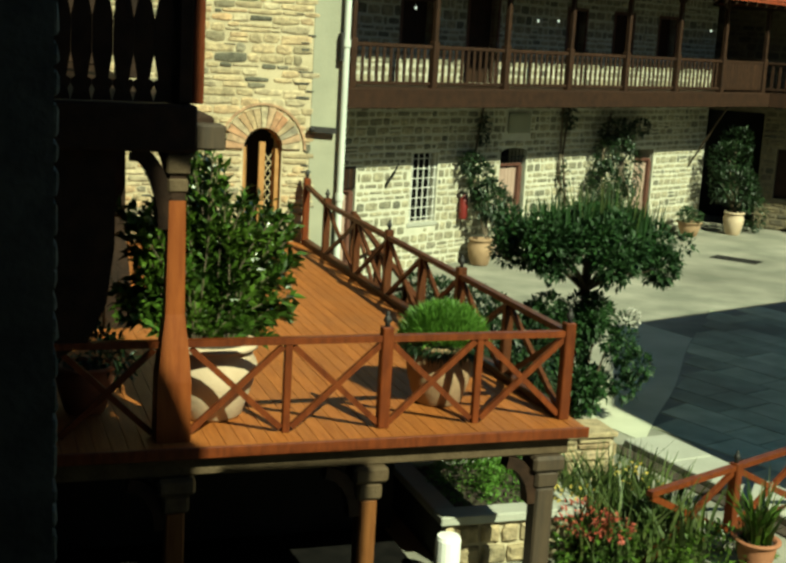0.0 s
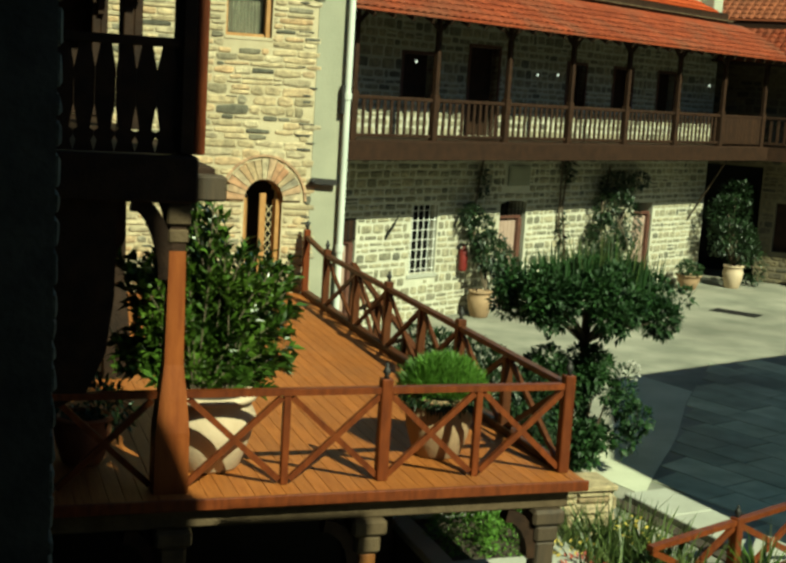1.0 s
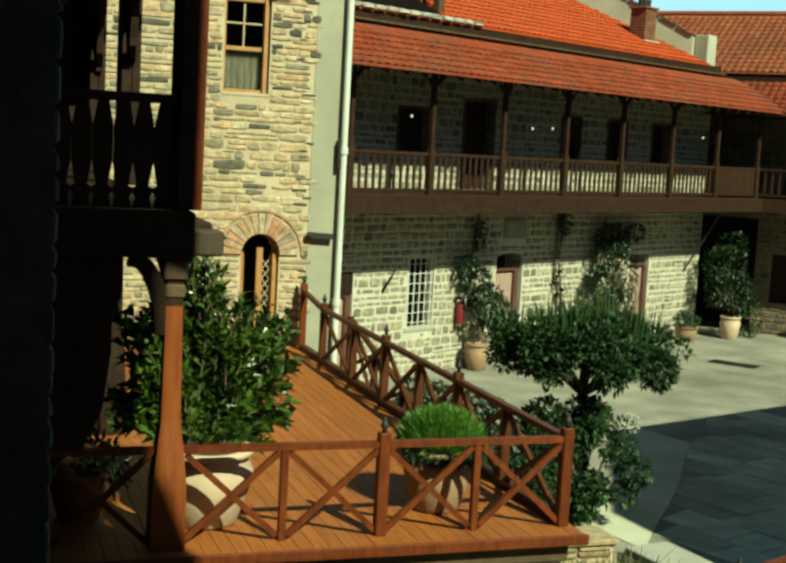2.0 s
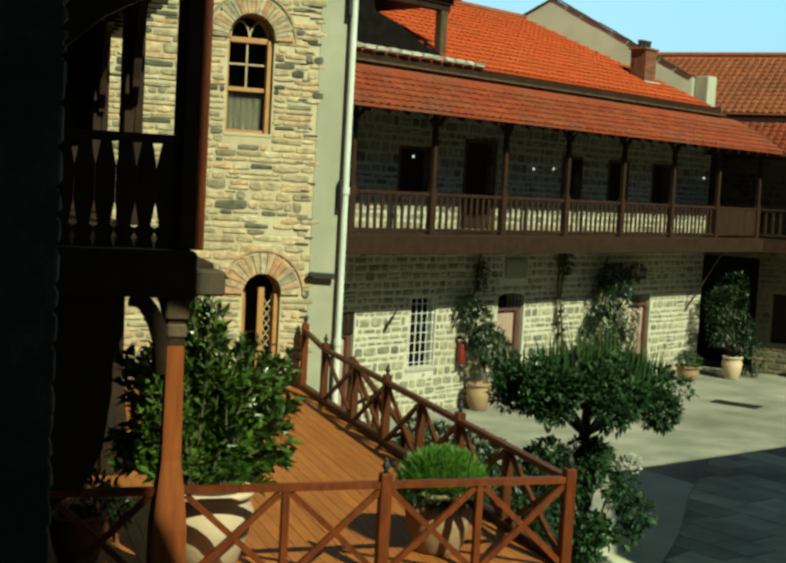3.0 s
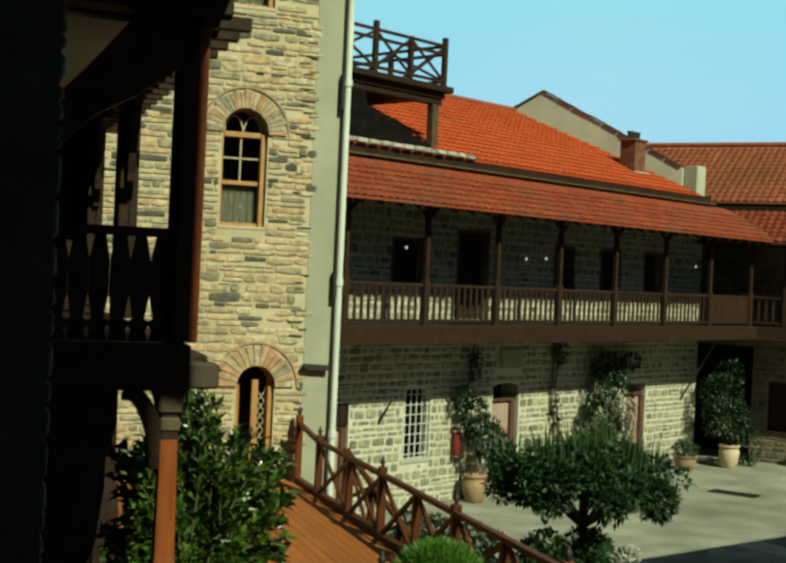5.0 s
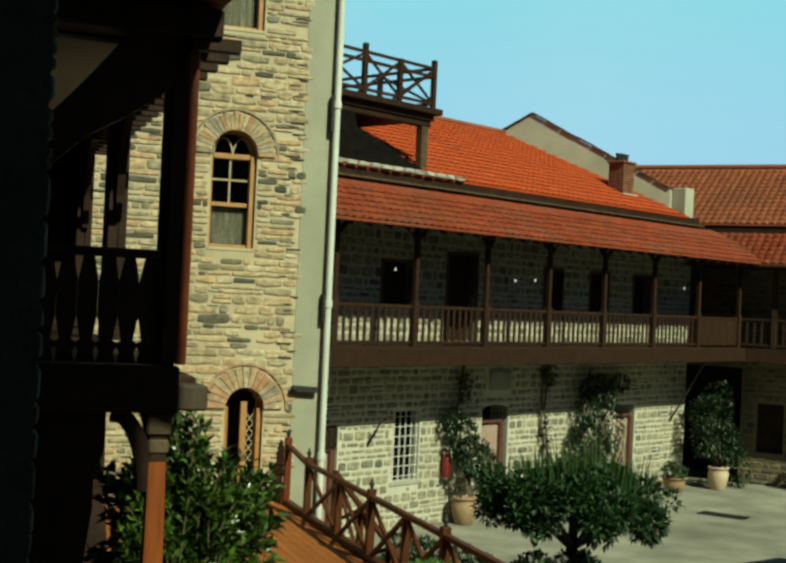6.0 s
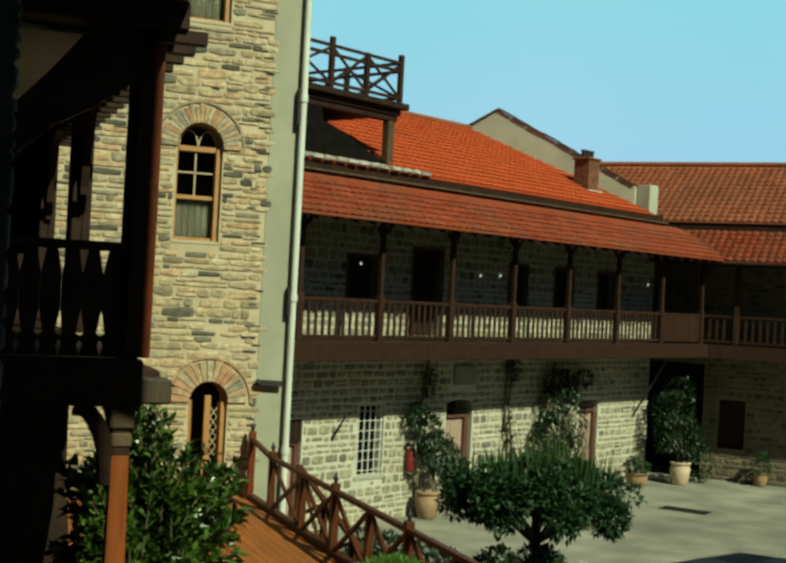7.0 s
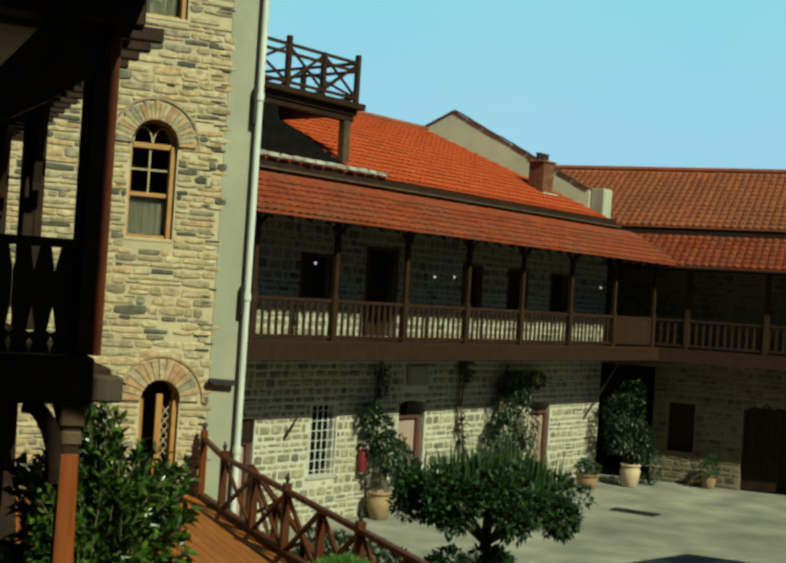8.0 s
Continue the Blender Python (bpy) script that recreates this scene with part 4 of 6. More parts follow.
def rail_panel(parent, p, q, z, h=0.9, brace=0.055, wood=RAIL_WOOD):
    """Handrail, foot rail and a St Andrew's cross between two points."""
    p, q = Vector((*p, 0)), Vector((*q, 0))
    d = (q - p).normalized()
    u = Vector((0, 0, 1))
    a, b = p + d * 0.05, q - d * 0.05
    m = Mesh().beam(p + u * (z + h - 0.03), q + u * (z + h - 0.03), 0.085, 0.06)
    part("handrail", m, wood, parent)
    m = Mesh().beam(a + u * (z + 0.05), b + u * (z + h - 0.08), 0.045, brace)
    part("brace", m, wood, parent)
    off = Vector((-d.y, d.x, 0)) * 0.006
    m = Mesh().beam(a + off + u * (z + h - 0.08), b + off + u * (z + 0.05), 0.045, brace)
    part("brace", m, wood, parent)


railing = thing("front_railing", DECK, "reddish wooden railing with crossed braces on the walkway", "railing")
W1 = 0.943
for k in range(4):
    rail_panel(railing, (-k * W1, 0), (-(k + 1) * W1, 0), DECK_Z)
rail_panel(railing, (-4.0, 0), (-4.9, 0), DECK_Z)
rail_post(railing, 0, 0, DECK_Z)
rail_post(railing, -2 * W1, 0, DECK_Z)
for k in (1, 3):
    m = Mesh().cbox(-k * W1 - 0.035, -k * W1 + 0.035, -0.035, 0.035, DECK_Z, DECK_Z + 0.84, 0.008)
    part("baluster_post", m, RAIL_WOOD, railing)
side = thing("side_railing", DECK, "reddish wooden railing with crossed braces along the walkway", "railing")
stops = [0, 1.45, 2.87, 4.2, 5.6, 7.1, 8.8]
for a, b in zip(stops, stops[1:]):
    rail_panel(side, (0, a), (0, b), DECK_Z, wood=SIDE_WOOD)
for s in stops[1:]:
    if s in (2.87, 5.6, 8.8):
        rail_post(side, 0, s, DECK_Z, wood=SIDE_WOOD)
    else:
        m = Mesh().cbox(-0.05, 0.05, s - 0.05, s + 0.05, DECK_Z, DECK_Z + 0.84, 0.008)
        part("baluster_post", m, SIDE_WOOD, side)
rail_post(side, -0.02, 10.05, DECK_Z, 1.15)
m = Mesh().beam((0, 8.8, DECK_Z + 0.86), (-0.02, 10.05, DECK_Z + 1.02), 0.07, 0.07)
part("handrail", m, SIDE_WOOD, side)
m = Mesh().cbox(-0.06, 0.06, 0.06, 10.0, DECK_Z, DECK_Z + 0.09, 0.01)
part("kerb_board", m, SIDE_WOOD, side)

# railing of the steps that lead down beyond the walkway
stair = thing("stair_railing", DECK, "dark brown wooden railing of steps descending beside the walkway", "railing")
run = [(9.3, 1.62), (7.9, 1.3), (6.5, 0.98), (5.1, 0.66)]
for (ya, za), (yb, zb) in zip(run, run[1:]):
    part("handrail", Mesh().beam((0.62, ya, za + 0.88), (0.62, yb, zb + 0.88), 0.08, 0.06), SIDE_WOOD, stair)
    part("brace", Mesh().beam((0.62, ya - 0.05, za + 0.08), (0.62, yb + 0.05, zb + 0.82), 0.045, 0.055), SIDE_WOOD, stair)
    part("brace", Mesh().beam((0.626, ya - 0.05, za + 0.82), (0.626, yb + 0.05, zb + 0.08), 0.045, 0.055), SIDE_WOOD, stair)
    part("foot_rail", Mesh().beam((0.62, ya, za + 0.04), (0.62, yb, zb + 0.04), 0.06, 0.06), SIDE_WOOD, stair)
for y, z in run:
    part("baluster_post", Mesh().cbox(0.57, 0.67, y - 0.05, y + 0.05, 0.0, z + 0.92, 0.008), SIDE_WOOD, stair)

# ---- timber gallery house beside the walkway ----
gal = thing("gallery_house", DECK, "dark shaded timber gallery house with stone wall beside the walkway", "house")
PX = -3.88
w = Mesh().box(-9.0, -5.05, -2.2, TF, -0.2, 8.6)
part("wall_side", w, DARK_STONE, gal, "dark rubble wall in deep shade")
# only the front post is orange; near-black paints the rear ones' shade
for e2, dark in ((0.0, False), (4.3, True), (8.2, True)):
    m = Mesh()
    m.weld = True
    flare = [(0.15, DECK_Z), (0.148, DECK_Z + 0.55), (0.12, DECK_Z + 0.85), (0.084, DECK_Z + 1.15), (0.072, 4.0)]
    for (ra_, za), (rb_, zb) in zip(flare, flare[1:]):
        m.quadbox([(PX - ra_, e2 - ra_, za), (PX + ra_, e2 - ra_, za), (PX + ra_, e2 + ra_, za), (PX - ra_, e2 + ra_, za),
                   (PX - rb_, e2 - rb_, zb), (PX + rb_, e2 - rb_, zb), (PX + rb_, e2 + rb_, zb), (PX - rb_, e2 + rb_, zb)])
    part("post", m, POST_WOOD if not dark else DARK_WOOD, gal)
    m = Mesh().cbox(PX - 0.088, PX + 0.088, e2 - 0.088, e2 + 0.088, 4.07, 4.19, 0.015)
    m.cbox(PX - 0.104, PX + 0.104, e2 - 0.104, e2 + 0.104, 4.225, 4.42, 0.018)
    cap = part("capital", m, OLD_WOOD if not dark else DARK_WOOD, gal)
    # near-black core puts the shade of the capital's gaps into colour
    part("neck", Mesh().box(PX - 0.07, PX + 0.07, e2 - 0.07, e2 + 0.07, 3.99, 4.419), DARK_WOOD, cap)
    # the dark post and bright strip paint a shaded front and a sunlit side
    m = Mesh().cbox(PX - 0.02, PX + 0.1, e2 - 0.1, e2 + 0.42, 4.83, 7.6, 0.012)
    up = part("upper_post", m, DARK_WOOD, gal)
    m = Mesh().cbox(PX + 0.102, PX + 0.2, e2 - 0.09, e2 + 0.42, 4.83, 7.6, 0.01)
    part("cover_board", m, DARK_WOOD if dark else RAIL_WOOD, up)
w = Mesh().cbox(-5.05, PX + 0.14, -0.16, TF, 4.42, 4.82, 0.02)
part("floor", w, DARK_WOOD, gal)
w = Mesh().cbox(PX + 0.142, PX + 0.38, 0.35, TF, 4.46, 4.7, 0.02)
part("floor_edge", w, DARK_WOOD, gal)
w = Mesh().cbox(-5.05, PX + 0.4, -0.12, 0.12, 4.44, 4.66, 0.02)
part("beam_end", w, DARK_BROWN_WOOD, gal)
w = Mesh().cbox(-5.0, PX + 0.02, -0.06, 0.03, 5.72, 5.8, 0.01)
part("handrail", w, DARK_WOOD, gal)
w = Mesh().cbox(-5.05, PX + 0.35, -0.3, TF, 7.6, 7.85, 0.02)
part("roof_beam", w, DARK_WOOD, gal)
w = Mesh().quadbox([(-9, -0.9, 8.7), (-3.52, -0.9, 7.89), (-3.52, TF, 7.89), (-9, TF, 8.7), (-9, -0.9, 8.85), (-3.52, -0.9, 8.01), (-3.52, TF, 8.01), (-9, TF, 8.85)])
part("roof", w, TILE_OLD, gal)
w = Mesh()
for k in range(6):
    c = -4.86 + k * 0.17
    prof = [(0.045, 5.72), (0.083, 5.52), (0.083, 5.22), (0.05, 5.02), (0.083, 5.0), (0.083, 4.96), (0.06, 4.92), (0.083, 4.83)]
    half = [(c + a, z) for a, z in prof] + [(c - a, z) for a, z in reversed(prof)]
    m = Mesh().prism(half, -0.03, 0.0)
    part("cutout_board", m, DARK_WOOD, gal)
# added panel hides the tower wall so the gallery's end stays black
part("end_partition", Mesh().cbox(-5.05, PX + 0.02, 8.62, 8.68, 4.83, 7.55, 0.008), DARK_WOOD, gal, "dark panel added to black out the gallery's end")
# rafter ends and curved brackets under the gallery's eaves
for k in range(20):
    e2 = -0.2 + k * 0.5
    m = Mesh().cbox(PX + 0.1, PX + 0.52, e2 - 0.05, e2 + 0.05, 7.5, 7.62, 0.01)
    part("rafter_end", m, DARK_WOOD, gal)
for e2 in (0.0, 4.3, 8.2):
    for sgn, lim in ((1, 1.6), (-1, 0.9)):
        if e2 == 0.0:
            continue
        q = [(PX + 0.1, e2 + sgn * (0.1 + lim * (1 - math.cos(a))), 6.3 + 1.28 * math.sin(a)) for a in [0.5 * math.pi * i / 8 for i in range(9)]]
        part("bracket", Mesh().sweep(q, 0.09, 0.16), DARK_WOOD, gal)
# broad curved bracket plate under the front eaves
q = [(PX + 0.07, 7.6), (PX + 0.07, 7.26), (-4.28, 6.9), (-4.58, 6.73), (-5.05, 6.3), (-5.05, 6.72)]
q += [(-5.0 + 0.7 * k / 8, 6.8 + 0.8 * (k / 8) ** 1.15) for k in range(9)]
part("arch_bracket", Mesh().prism(q, -0.1, 0.02), DARK_WOOD, gal)
m = Mesh().box(-5.05, PX - 0.1, 0.15, TF, 7.55, 7.59)
part("ceiling_board", m, CEILING, gal)
# arched spandrel of the lower front bay
q = [(-5.05, 4.42), (-5.05, 2.6), (-4.9, 2.6), (-4.62, 2.75), (-4.46, 3.1), (-4.4, 3.6), (-4.4, 4.42)]
m = Mesh().prism(q, -0.03, 0.03)
part("spandrel", m, DARK_WOOD, gal)
# lower brackets beside the big post
q = [(PX, 0.1 + 0.9 * (1 - math.cos(a)), 3.75 + 0.66 * math.sin(a)) for a in [0.5 * math.pi * i / 7 for i in range(8)]]
part("bracket", Mesh().sweep(q, 0.1, 0.14), DARK_WOOD, gal)
q = [(PX - 0.09 - 0.3 * (1 - math.cos(a)), 0.0, 3.75 + 0.66 * math.sin(a)) for a in [0.5 * math.pi * i / 7 for i in range(8)]]
part("bracket", Mesh().sweep(q, 0.14, 0.14, (0, 1, 0)), DARK_WOOD, gal)
# added near-black wall and slab stand in for the shade under the deck
m = Mesh().box(-6.6, -1.05, 1.9, 2.1, 0.0, DECK_Z - 0.27)
part("undercroft_wall", m, DARK_ROOM, gal)
m = Mesh().cbox(-6.6, -1.15, 0.1, 1.89, 0.0, 0.03, 0.008)
part("undercroft_floor", m, SHADE_BLACK, gal, "black slab painting the shade under the walkway")
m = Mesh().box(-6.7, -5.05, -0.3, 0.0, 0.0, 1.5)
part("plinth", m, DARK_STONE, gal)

# ---- tower details ----
def voussoirs(parent, u0, u1, spring, rise, t, n, seed):
    r = random.Random(seed)
    c, half = (u0 + u1) / 2, (u1 - u0) / 2
    for i in range(n):
        a0, a1 = math.pi * (i + 0.06) / n, math.pi * (i + 0.94) / n
        q = []
        tt = t * r.uniform(0.9, 1.08)
        for a, k in ((a0, 0), (a0, tt), (a1, tt), (a1, 0)):
            q.append((c - (half + 0.005 + k) * math.cos(a), spring + (rise + 0.005 + k) * math.sin(a)))
        m = Mesh().prism(q, TF - 0.045 - r.uniform(0, .012), TF + 0.01)
        part("voussoir", m, VOUSSOIR, parent)


voussoirs(tower, -1.53, -0.74, 7.78, 0.42, 0.3, 23, 1)
voussoirs(tower, -1.10, -0.43, 3.46, 0.36, 0.34, 15, 2)
voussoirs(tower, -1.56, -0.72, 11.5, 0.42, 0.3, 23, 3)
for u0, u1, sp, rise, t in ((-1.53, -0.74, 7.78, 0.42, 0.33), (-1.10, -0.43, 3.46, 0.36, 0.37)):
    c, half = (u0 + u1) / 2, (u1 - u0) / 2
    n = 22
    q = [(c - (half + t + 0.035) * math.cos(math.pi * i / n), TF - 0.014, sp + (rise + t + 0.035) * math.sin(math.pi * i / n)) for i in range(n + 1)]
    part("label_course", Mesh().sweep(q, 0.04, 0.04, (0, 1, 0)), VOUSSOIR, tower, "thin brick hood over the arch")

pipe = thing("drain_pipe", DECK, "pale painted metal drain pipe on the tower's corner", "pipe")
m = Mesh().tube((0.61, TF - 0.12, 1.2), (0.61, TF - 0.12, 13.4), 0.058, n=14, cap=False)
part("pipe_run", m, PIPE, pipe, smooth=True)
for z in (2.6, 5.25, 8.72, 12.0):
    m = Mesh().tube((0.61, TF - 0.12, z), (0.61, TF - 0.12, z + 0.12), 0.075, n=14)
    m.box(0.595, 0.625, TF - 0.07, TF - 0.02, z + 0.02, z + 0.1)
    part("collar", m, PIPE, pipe)
m = Mesh().cbox(0.5, 0.56, TF - 0.16, TF - 0.036, 5.0, 5.5, 0.01)
part("cable_box", m, IRON, pipe)
m = Mesh().cbox(0.5, 0.56, TF - 0.16, TF - 0.036, 8.3, 8.95, 0.01)
part("cable_box", m, IRON, pipe)
brk = thing("wall_bracket", DECK, "dark iron sign bracket fixed to the plaster corner", "bracket")
m = Mesh().beam((0.06, TF - 0.12, 3.83), (0.5, TF - 0.12, 3.81), 0.06, 0.1)
m.tube((0.1, TF - 0.12, 3.8), (0.1, TF - 0.036, 3.8), 0.02)
part("arm", m, IRON, brk)
m = Mesh().lathe([(0.0, 0), (0.05, 0.02), (0.06, 0.07), (0.02, 0.11), (0.0, 0.12)], 10, (0.06, TF - 0.12, 3.77))
part("knob", m, IRON, brk, smooth=True)

# ---- doors and windows of the main building ----
def plank_door(parent, u0, u1, z1, y, boards, frame_side):
    d = Mesh()
    wdt = (u1 - u0) / boards
    for k in range(boards):
        d.cbox(u0 + k * wdt + 0.003, u0 + (k + 1) * wdt - 0.003, y, y + 0.05, 0.03, z1, 0.005)
    ob = part("door", d, DOOR_PAINT, parent, "faded pinkish plank door")
    f = Mesh().cbox(u1, u1 + 0.14, y - 0.1, y + 0.08, 0.0, z1 + 0.06, 0.01)
    f.cbox(u0 - 0.08, u0, y - 0.06, y + 0.08, 0.0, z1 + 0.06, 0.01)
    f.cbox(u0 - 0.08, u1 + 0.14, y - 0.06, y + 0.08, z1 + 0.061, z1 + 0.14, 0.01)
    part("door_frame", f, DOOR_FRAME, ob, "red-brown door frame")
    h = Mesh().tube((u0 + 0.1, y - 0.05, 1.05), (u0 + 0.1, y, 1.05), 0.02)
    h.tube((u0 + 0.08, y - 0.05, 1.05), (u0 + 0.2, y - 0.05, 1.05), 0.014)
    part("door_handle", h, IRON, ob)
    return ob


plank_door(main, 0.98, 1.6, 1.9, WALL + 0.12, 4, 1)
d1 = plank_door(main, 7.0, 7.78, 2.28, WALL + 0.12, 5, 1)
d2 = plank_door(main, 13.25, 14.05, 2.2, WALL + 0.12, 5, 1)
tr = part("transom", Mesh().cbox(0.955, 1.775, WALL + 0.01, WALL + 0.05, 2.045, 2.545, 0.006), DARK_WOOD, main, "dark barred opening over the low door")
for k in range(5):
    part("bar", Mesh().tube((1.05 + k * 0.16, WALL - 0.01, 2.05), (1.05 + k * 0.16, WALL - 0.01, 2.54), 0.012, n=6), IRON, tr)
fan = Mesh()
for k in range(7):
    fan.tube((7.05 + k * 0.15, WALL + 0.06, 2.4), (7.05 + k * 0.15, WALL + 0.06, 2.76), 0.012, n=6)
fan.beam((6.97, WALL + 0.06, 2.58), (8.03, WALL + 0.06, 2.58), 0.02, 0.02)
part("fanlight_grille", fan, IRON, d1)
# near-black sheet stands for the unlit room behind the bars
gr = Mesh().cbox(3.62, 4.55, WALL + 0.22, WALL + 0.28, 1.12, 2.78, 0.004)
grw = part("window", gr, SHADE_BLACK, main, "dark barred window with white iron grille")
for k in range(5):
    u = 3.68 + k * 0.2
    m = Mesh().tube((u, WALL + 0.03, 1.12), (u, WALL + 0.03, 2.78), 0.011, n=6)
    part("grille_bar", m, WHITE_IRON, grw)
for k in range(7):
    m = Mesh().beam((3.62, WALL + 0.03, 1.24 + k * 0.235), (4.55, WALL + 0.03, 1.24 + k * 0.235), 0.01, 0.012)
    part("grille_bar", m, WHITE_IRON, grw)
m = Mesh().cbox(3.55, 4.62, WALL - 0.03, WALL + 0.1, 1.02, 1.118, 0.01)
part("sill", m, CONCRETE, grw)
nich = Mesh().cbox(7.15, 8.05, WALL - 0.06, WALL - 0.032, 3.2, 3.72, 0.01)
nich.cbox(7.22, 7.98, WALL - 0.075, WALL - 0.062, 3.26, 3.66, 0.006)
part("stone_plaque", nich, PLASTER, main, "weathered grey stone plaque over the door")
for a, b, lo, hi, _ in UPPER:
    m = Mesh().cbox(a, b, WALL + 0.2, WALL + 0.26, lo, hi, 0.006)
    ob = part("upper_door" if lo < 4.6 else "upper_window", m, DARK_WOOD, main)
    m = Mesh().cbox(a - 0.07, a, WALL - 0.04, WALL + 0.2, lo, hi + 0.07, 0.008)
    m.cbox(b, b + 0.07, WALL - 0.04, WALL + 0.2, lo, hi + 0.07, 0.008)
    m.cbox(a, b, WALL - 0.04, WALL + 0.2, hi, hi + 0.07, 0.008)
    part("frame", m, DOOR_FRAME, ob)
for s, z in ((3.31, 6.13), (7.94, 6.05), (8.81, 6.09), (16.64, 6.16)):
    lamp = thing("wall_lamp", MAIN @ Matrix.Translation((s, WALL - 0.04, z)), "small white globe lamp on the gallery wall", "lamp", "gallery lamps")
    m = Mesh().lathe([(0.0, -0.036), (0.021, -0.03), (0.029, 0), (0.021, 0.03), (0.0, 0.036)], 12, (0, -0.08, 0))
    part("globe", m, BULB, lamp, smooth=True)
    m = Mesh().tube((0, -0.05, 0.0), (0, 0.04, 0.03), 0.015, n=8)
    part("arm", m, IRON, lamp)

# ---- chimney, roof platform, edge stones ----
ch = thing("chimney", MAIN, "brick chimney with three dark clay pots on the orange roof", "chimney")
CX, CW = 14.72, 0.155
for lv in range(15):
    z0 = 8.65 + lv * 0.085
    for y0 in (2.55, 3.0):
        for k in range(4):
            part("brick", Mesh().cbox(CX + k * CW + 0.005, CX + (k + 1) * CW - 0.005, y0, y0 + 0.1, z0 + 0.005, z0 + 0.08, 0.006), BRICK, ch)
    for x0 in (CX, CX + 4 * CW - 0.1):
        for k in range(2):
            y0 = 2.655 + k * 0.172
            part("brick", Mesh().cbox(x0, x0 + 0.1, y0, y0 + 0.166, z0 + 0.005, z0 + 0.08, 0.006), BRICK, ch)
part("mortar_core", Mesh().box(CX + 0.03, CX + 4 * CW - 0.03, 2.58, 3.07, 8.4, 9.92), MORTAR, ch)
part("cap", Mesh().cbox(CX - 0.05, CX + 4 * CW + 0.05, 2.5, 3.15, 9.925, 9.99, 0.015), BRICK, ch)
for k in range(3):
    x = CX + 0.1 + k * 0.21
    m = Mesh().tube((x, 2.82, 9.99), (x, 2.82, 10.2), 0.075, 0.09, 12)
    m.tube((x, 2.82, 10.2), (x, 2.82, 10.23), 0.105, 0.1, 12)
    part("chimney_pot", m, IRON, ch)
part("flashing", Mesh().cbox(CX - 0.1, CX + 4 * CW + 0.1, 2.42, 3.2, 8.6, 8.98, 0.03), CONCRETE, ch, "pale mortar flashing at the foot")

plat = thing("roof_platform", MAIN, "weathered timber lookout platform with crossed railing above the roof", "platform")
m = Mesh().cbox(-1.6, 4.95, 1.55, 5.6, 9.95, 10.1, 0.015).cbox(-1.6, 4.8, 1.7, 5.5, 9.8, 9.948, 0.01)
part("floor", m, DARK_WOOD, plat)
m = Mesh().cbox(-1.6, 4.75, 1.75, 1.95, 9.65, 9.799, 0.015)
m2 = Mesh().cbox(-1.6, 4.75, 5.2, 5.4, 9.65, 9.799, 0.015)
part("beam", m, DARK_WOOD, plat)
part("beam", m2, DARK_WOOD, plat)
for s, y, zb in ((4.55, 1.85, 8.4), (4.55, 5.3, 9.4), (-1.2, 1.85, 8.4)):
    m = Mesh().cbox(s - 0.11, s + 0.11, y - 0.11, y + 0.11, zb, 9.65, 0.02)
    part("pillar", m, OLD_WOOD, plat)
def plat_rail(x0, y0, x1, y1):
    u = Vector((0, 0, 1))
    p, q = Vector((x0, y0, 10.1)), Vector((x1, y1, 10.1))
    for z in (0.98, 0.78, 0.12):
        part("rail", Mesh().beam(p + u * z, q + u * z, 0.06, 0.07), GALLERY_WOOD, plat)
    part("brace", Mesh().beam(p + u * 0.12, q + u * 0.95, 0.045, 0.06), GALLERY_WOOD, plat)
    part("brace", Mesh().beam(p + u * 0.95, q + u * 0.12, 0.04, 0.06), GALLERY_WOOD, plat)
for a, b in ((-1.2, 0.6), (0.6, 2.3), (2.3, 3.5), (3.5, 4.72)):
    plat_rail(a, 1.7, b, 1.7)
    plat_rail(a, 5.4, b, 5.4)
# black sheet in place of the deep shade under the platform
screen = [(0.2, 8.36), (4.4, 8.4), (4.4, 8.58), (3.68, 8.77), (2.97, 9.04), (2.03, 9.32), (1.95, 9.645), (0.2, 9.645)]
part("platform_shade_sheet", Mesh().prism(screen, 1.6, 1.66), SHADE_BLACK, plat, "black sheet painting the shade under the platform")
plat_rail(4.72, 1.7, 4.72, 3.5)
plat_rail(4.72, 3.5, 4.72, 5.4)
for x, y in ((2.3, 1.7), (4.72, 1.7), (0.6, 1.7), (4.72, 5.4), (2.3, 5.4), (4.72, 3.5), (3.5, 1.7)):
    h = 1.02 if (x, y) in ((4.72, 3.5), (3.5, 1.7)) else 1.18
    m = Mesh().cbox(x - 0.06, x + 0.06, y - 0.06, y + 0.06, 10.1, 10.1 + h, 0.012)
    part("post", m, GALLERY_WOOD, plat)
r = random.Random(12)
for k in range(13):
    s = 0.8 + k * 0.38
    m = Mesh()
    stone_into(m, r, -0.17, 0.17, -0.06, 0.06, 0.0, 0.1)
    m.box(-0.16, 0.16, 0.003, 0.2, -0.06, 0.05)
    solid("roof_stone", m, CONCRETE, MAIN @ Matrix.Translation((s, 1.3, 8.44)) @ Matrix.Rotation(r.uniform(-.1, .1), 4, "Z"), "pale flat stone weighing down the roof's edge", "stone", "stones on the roof edge")

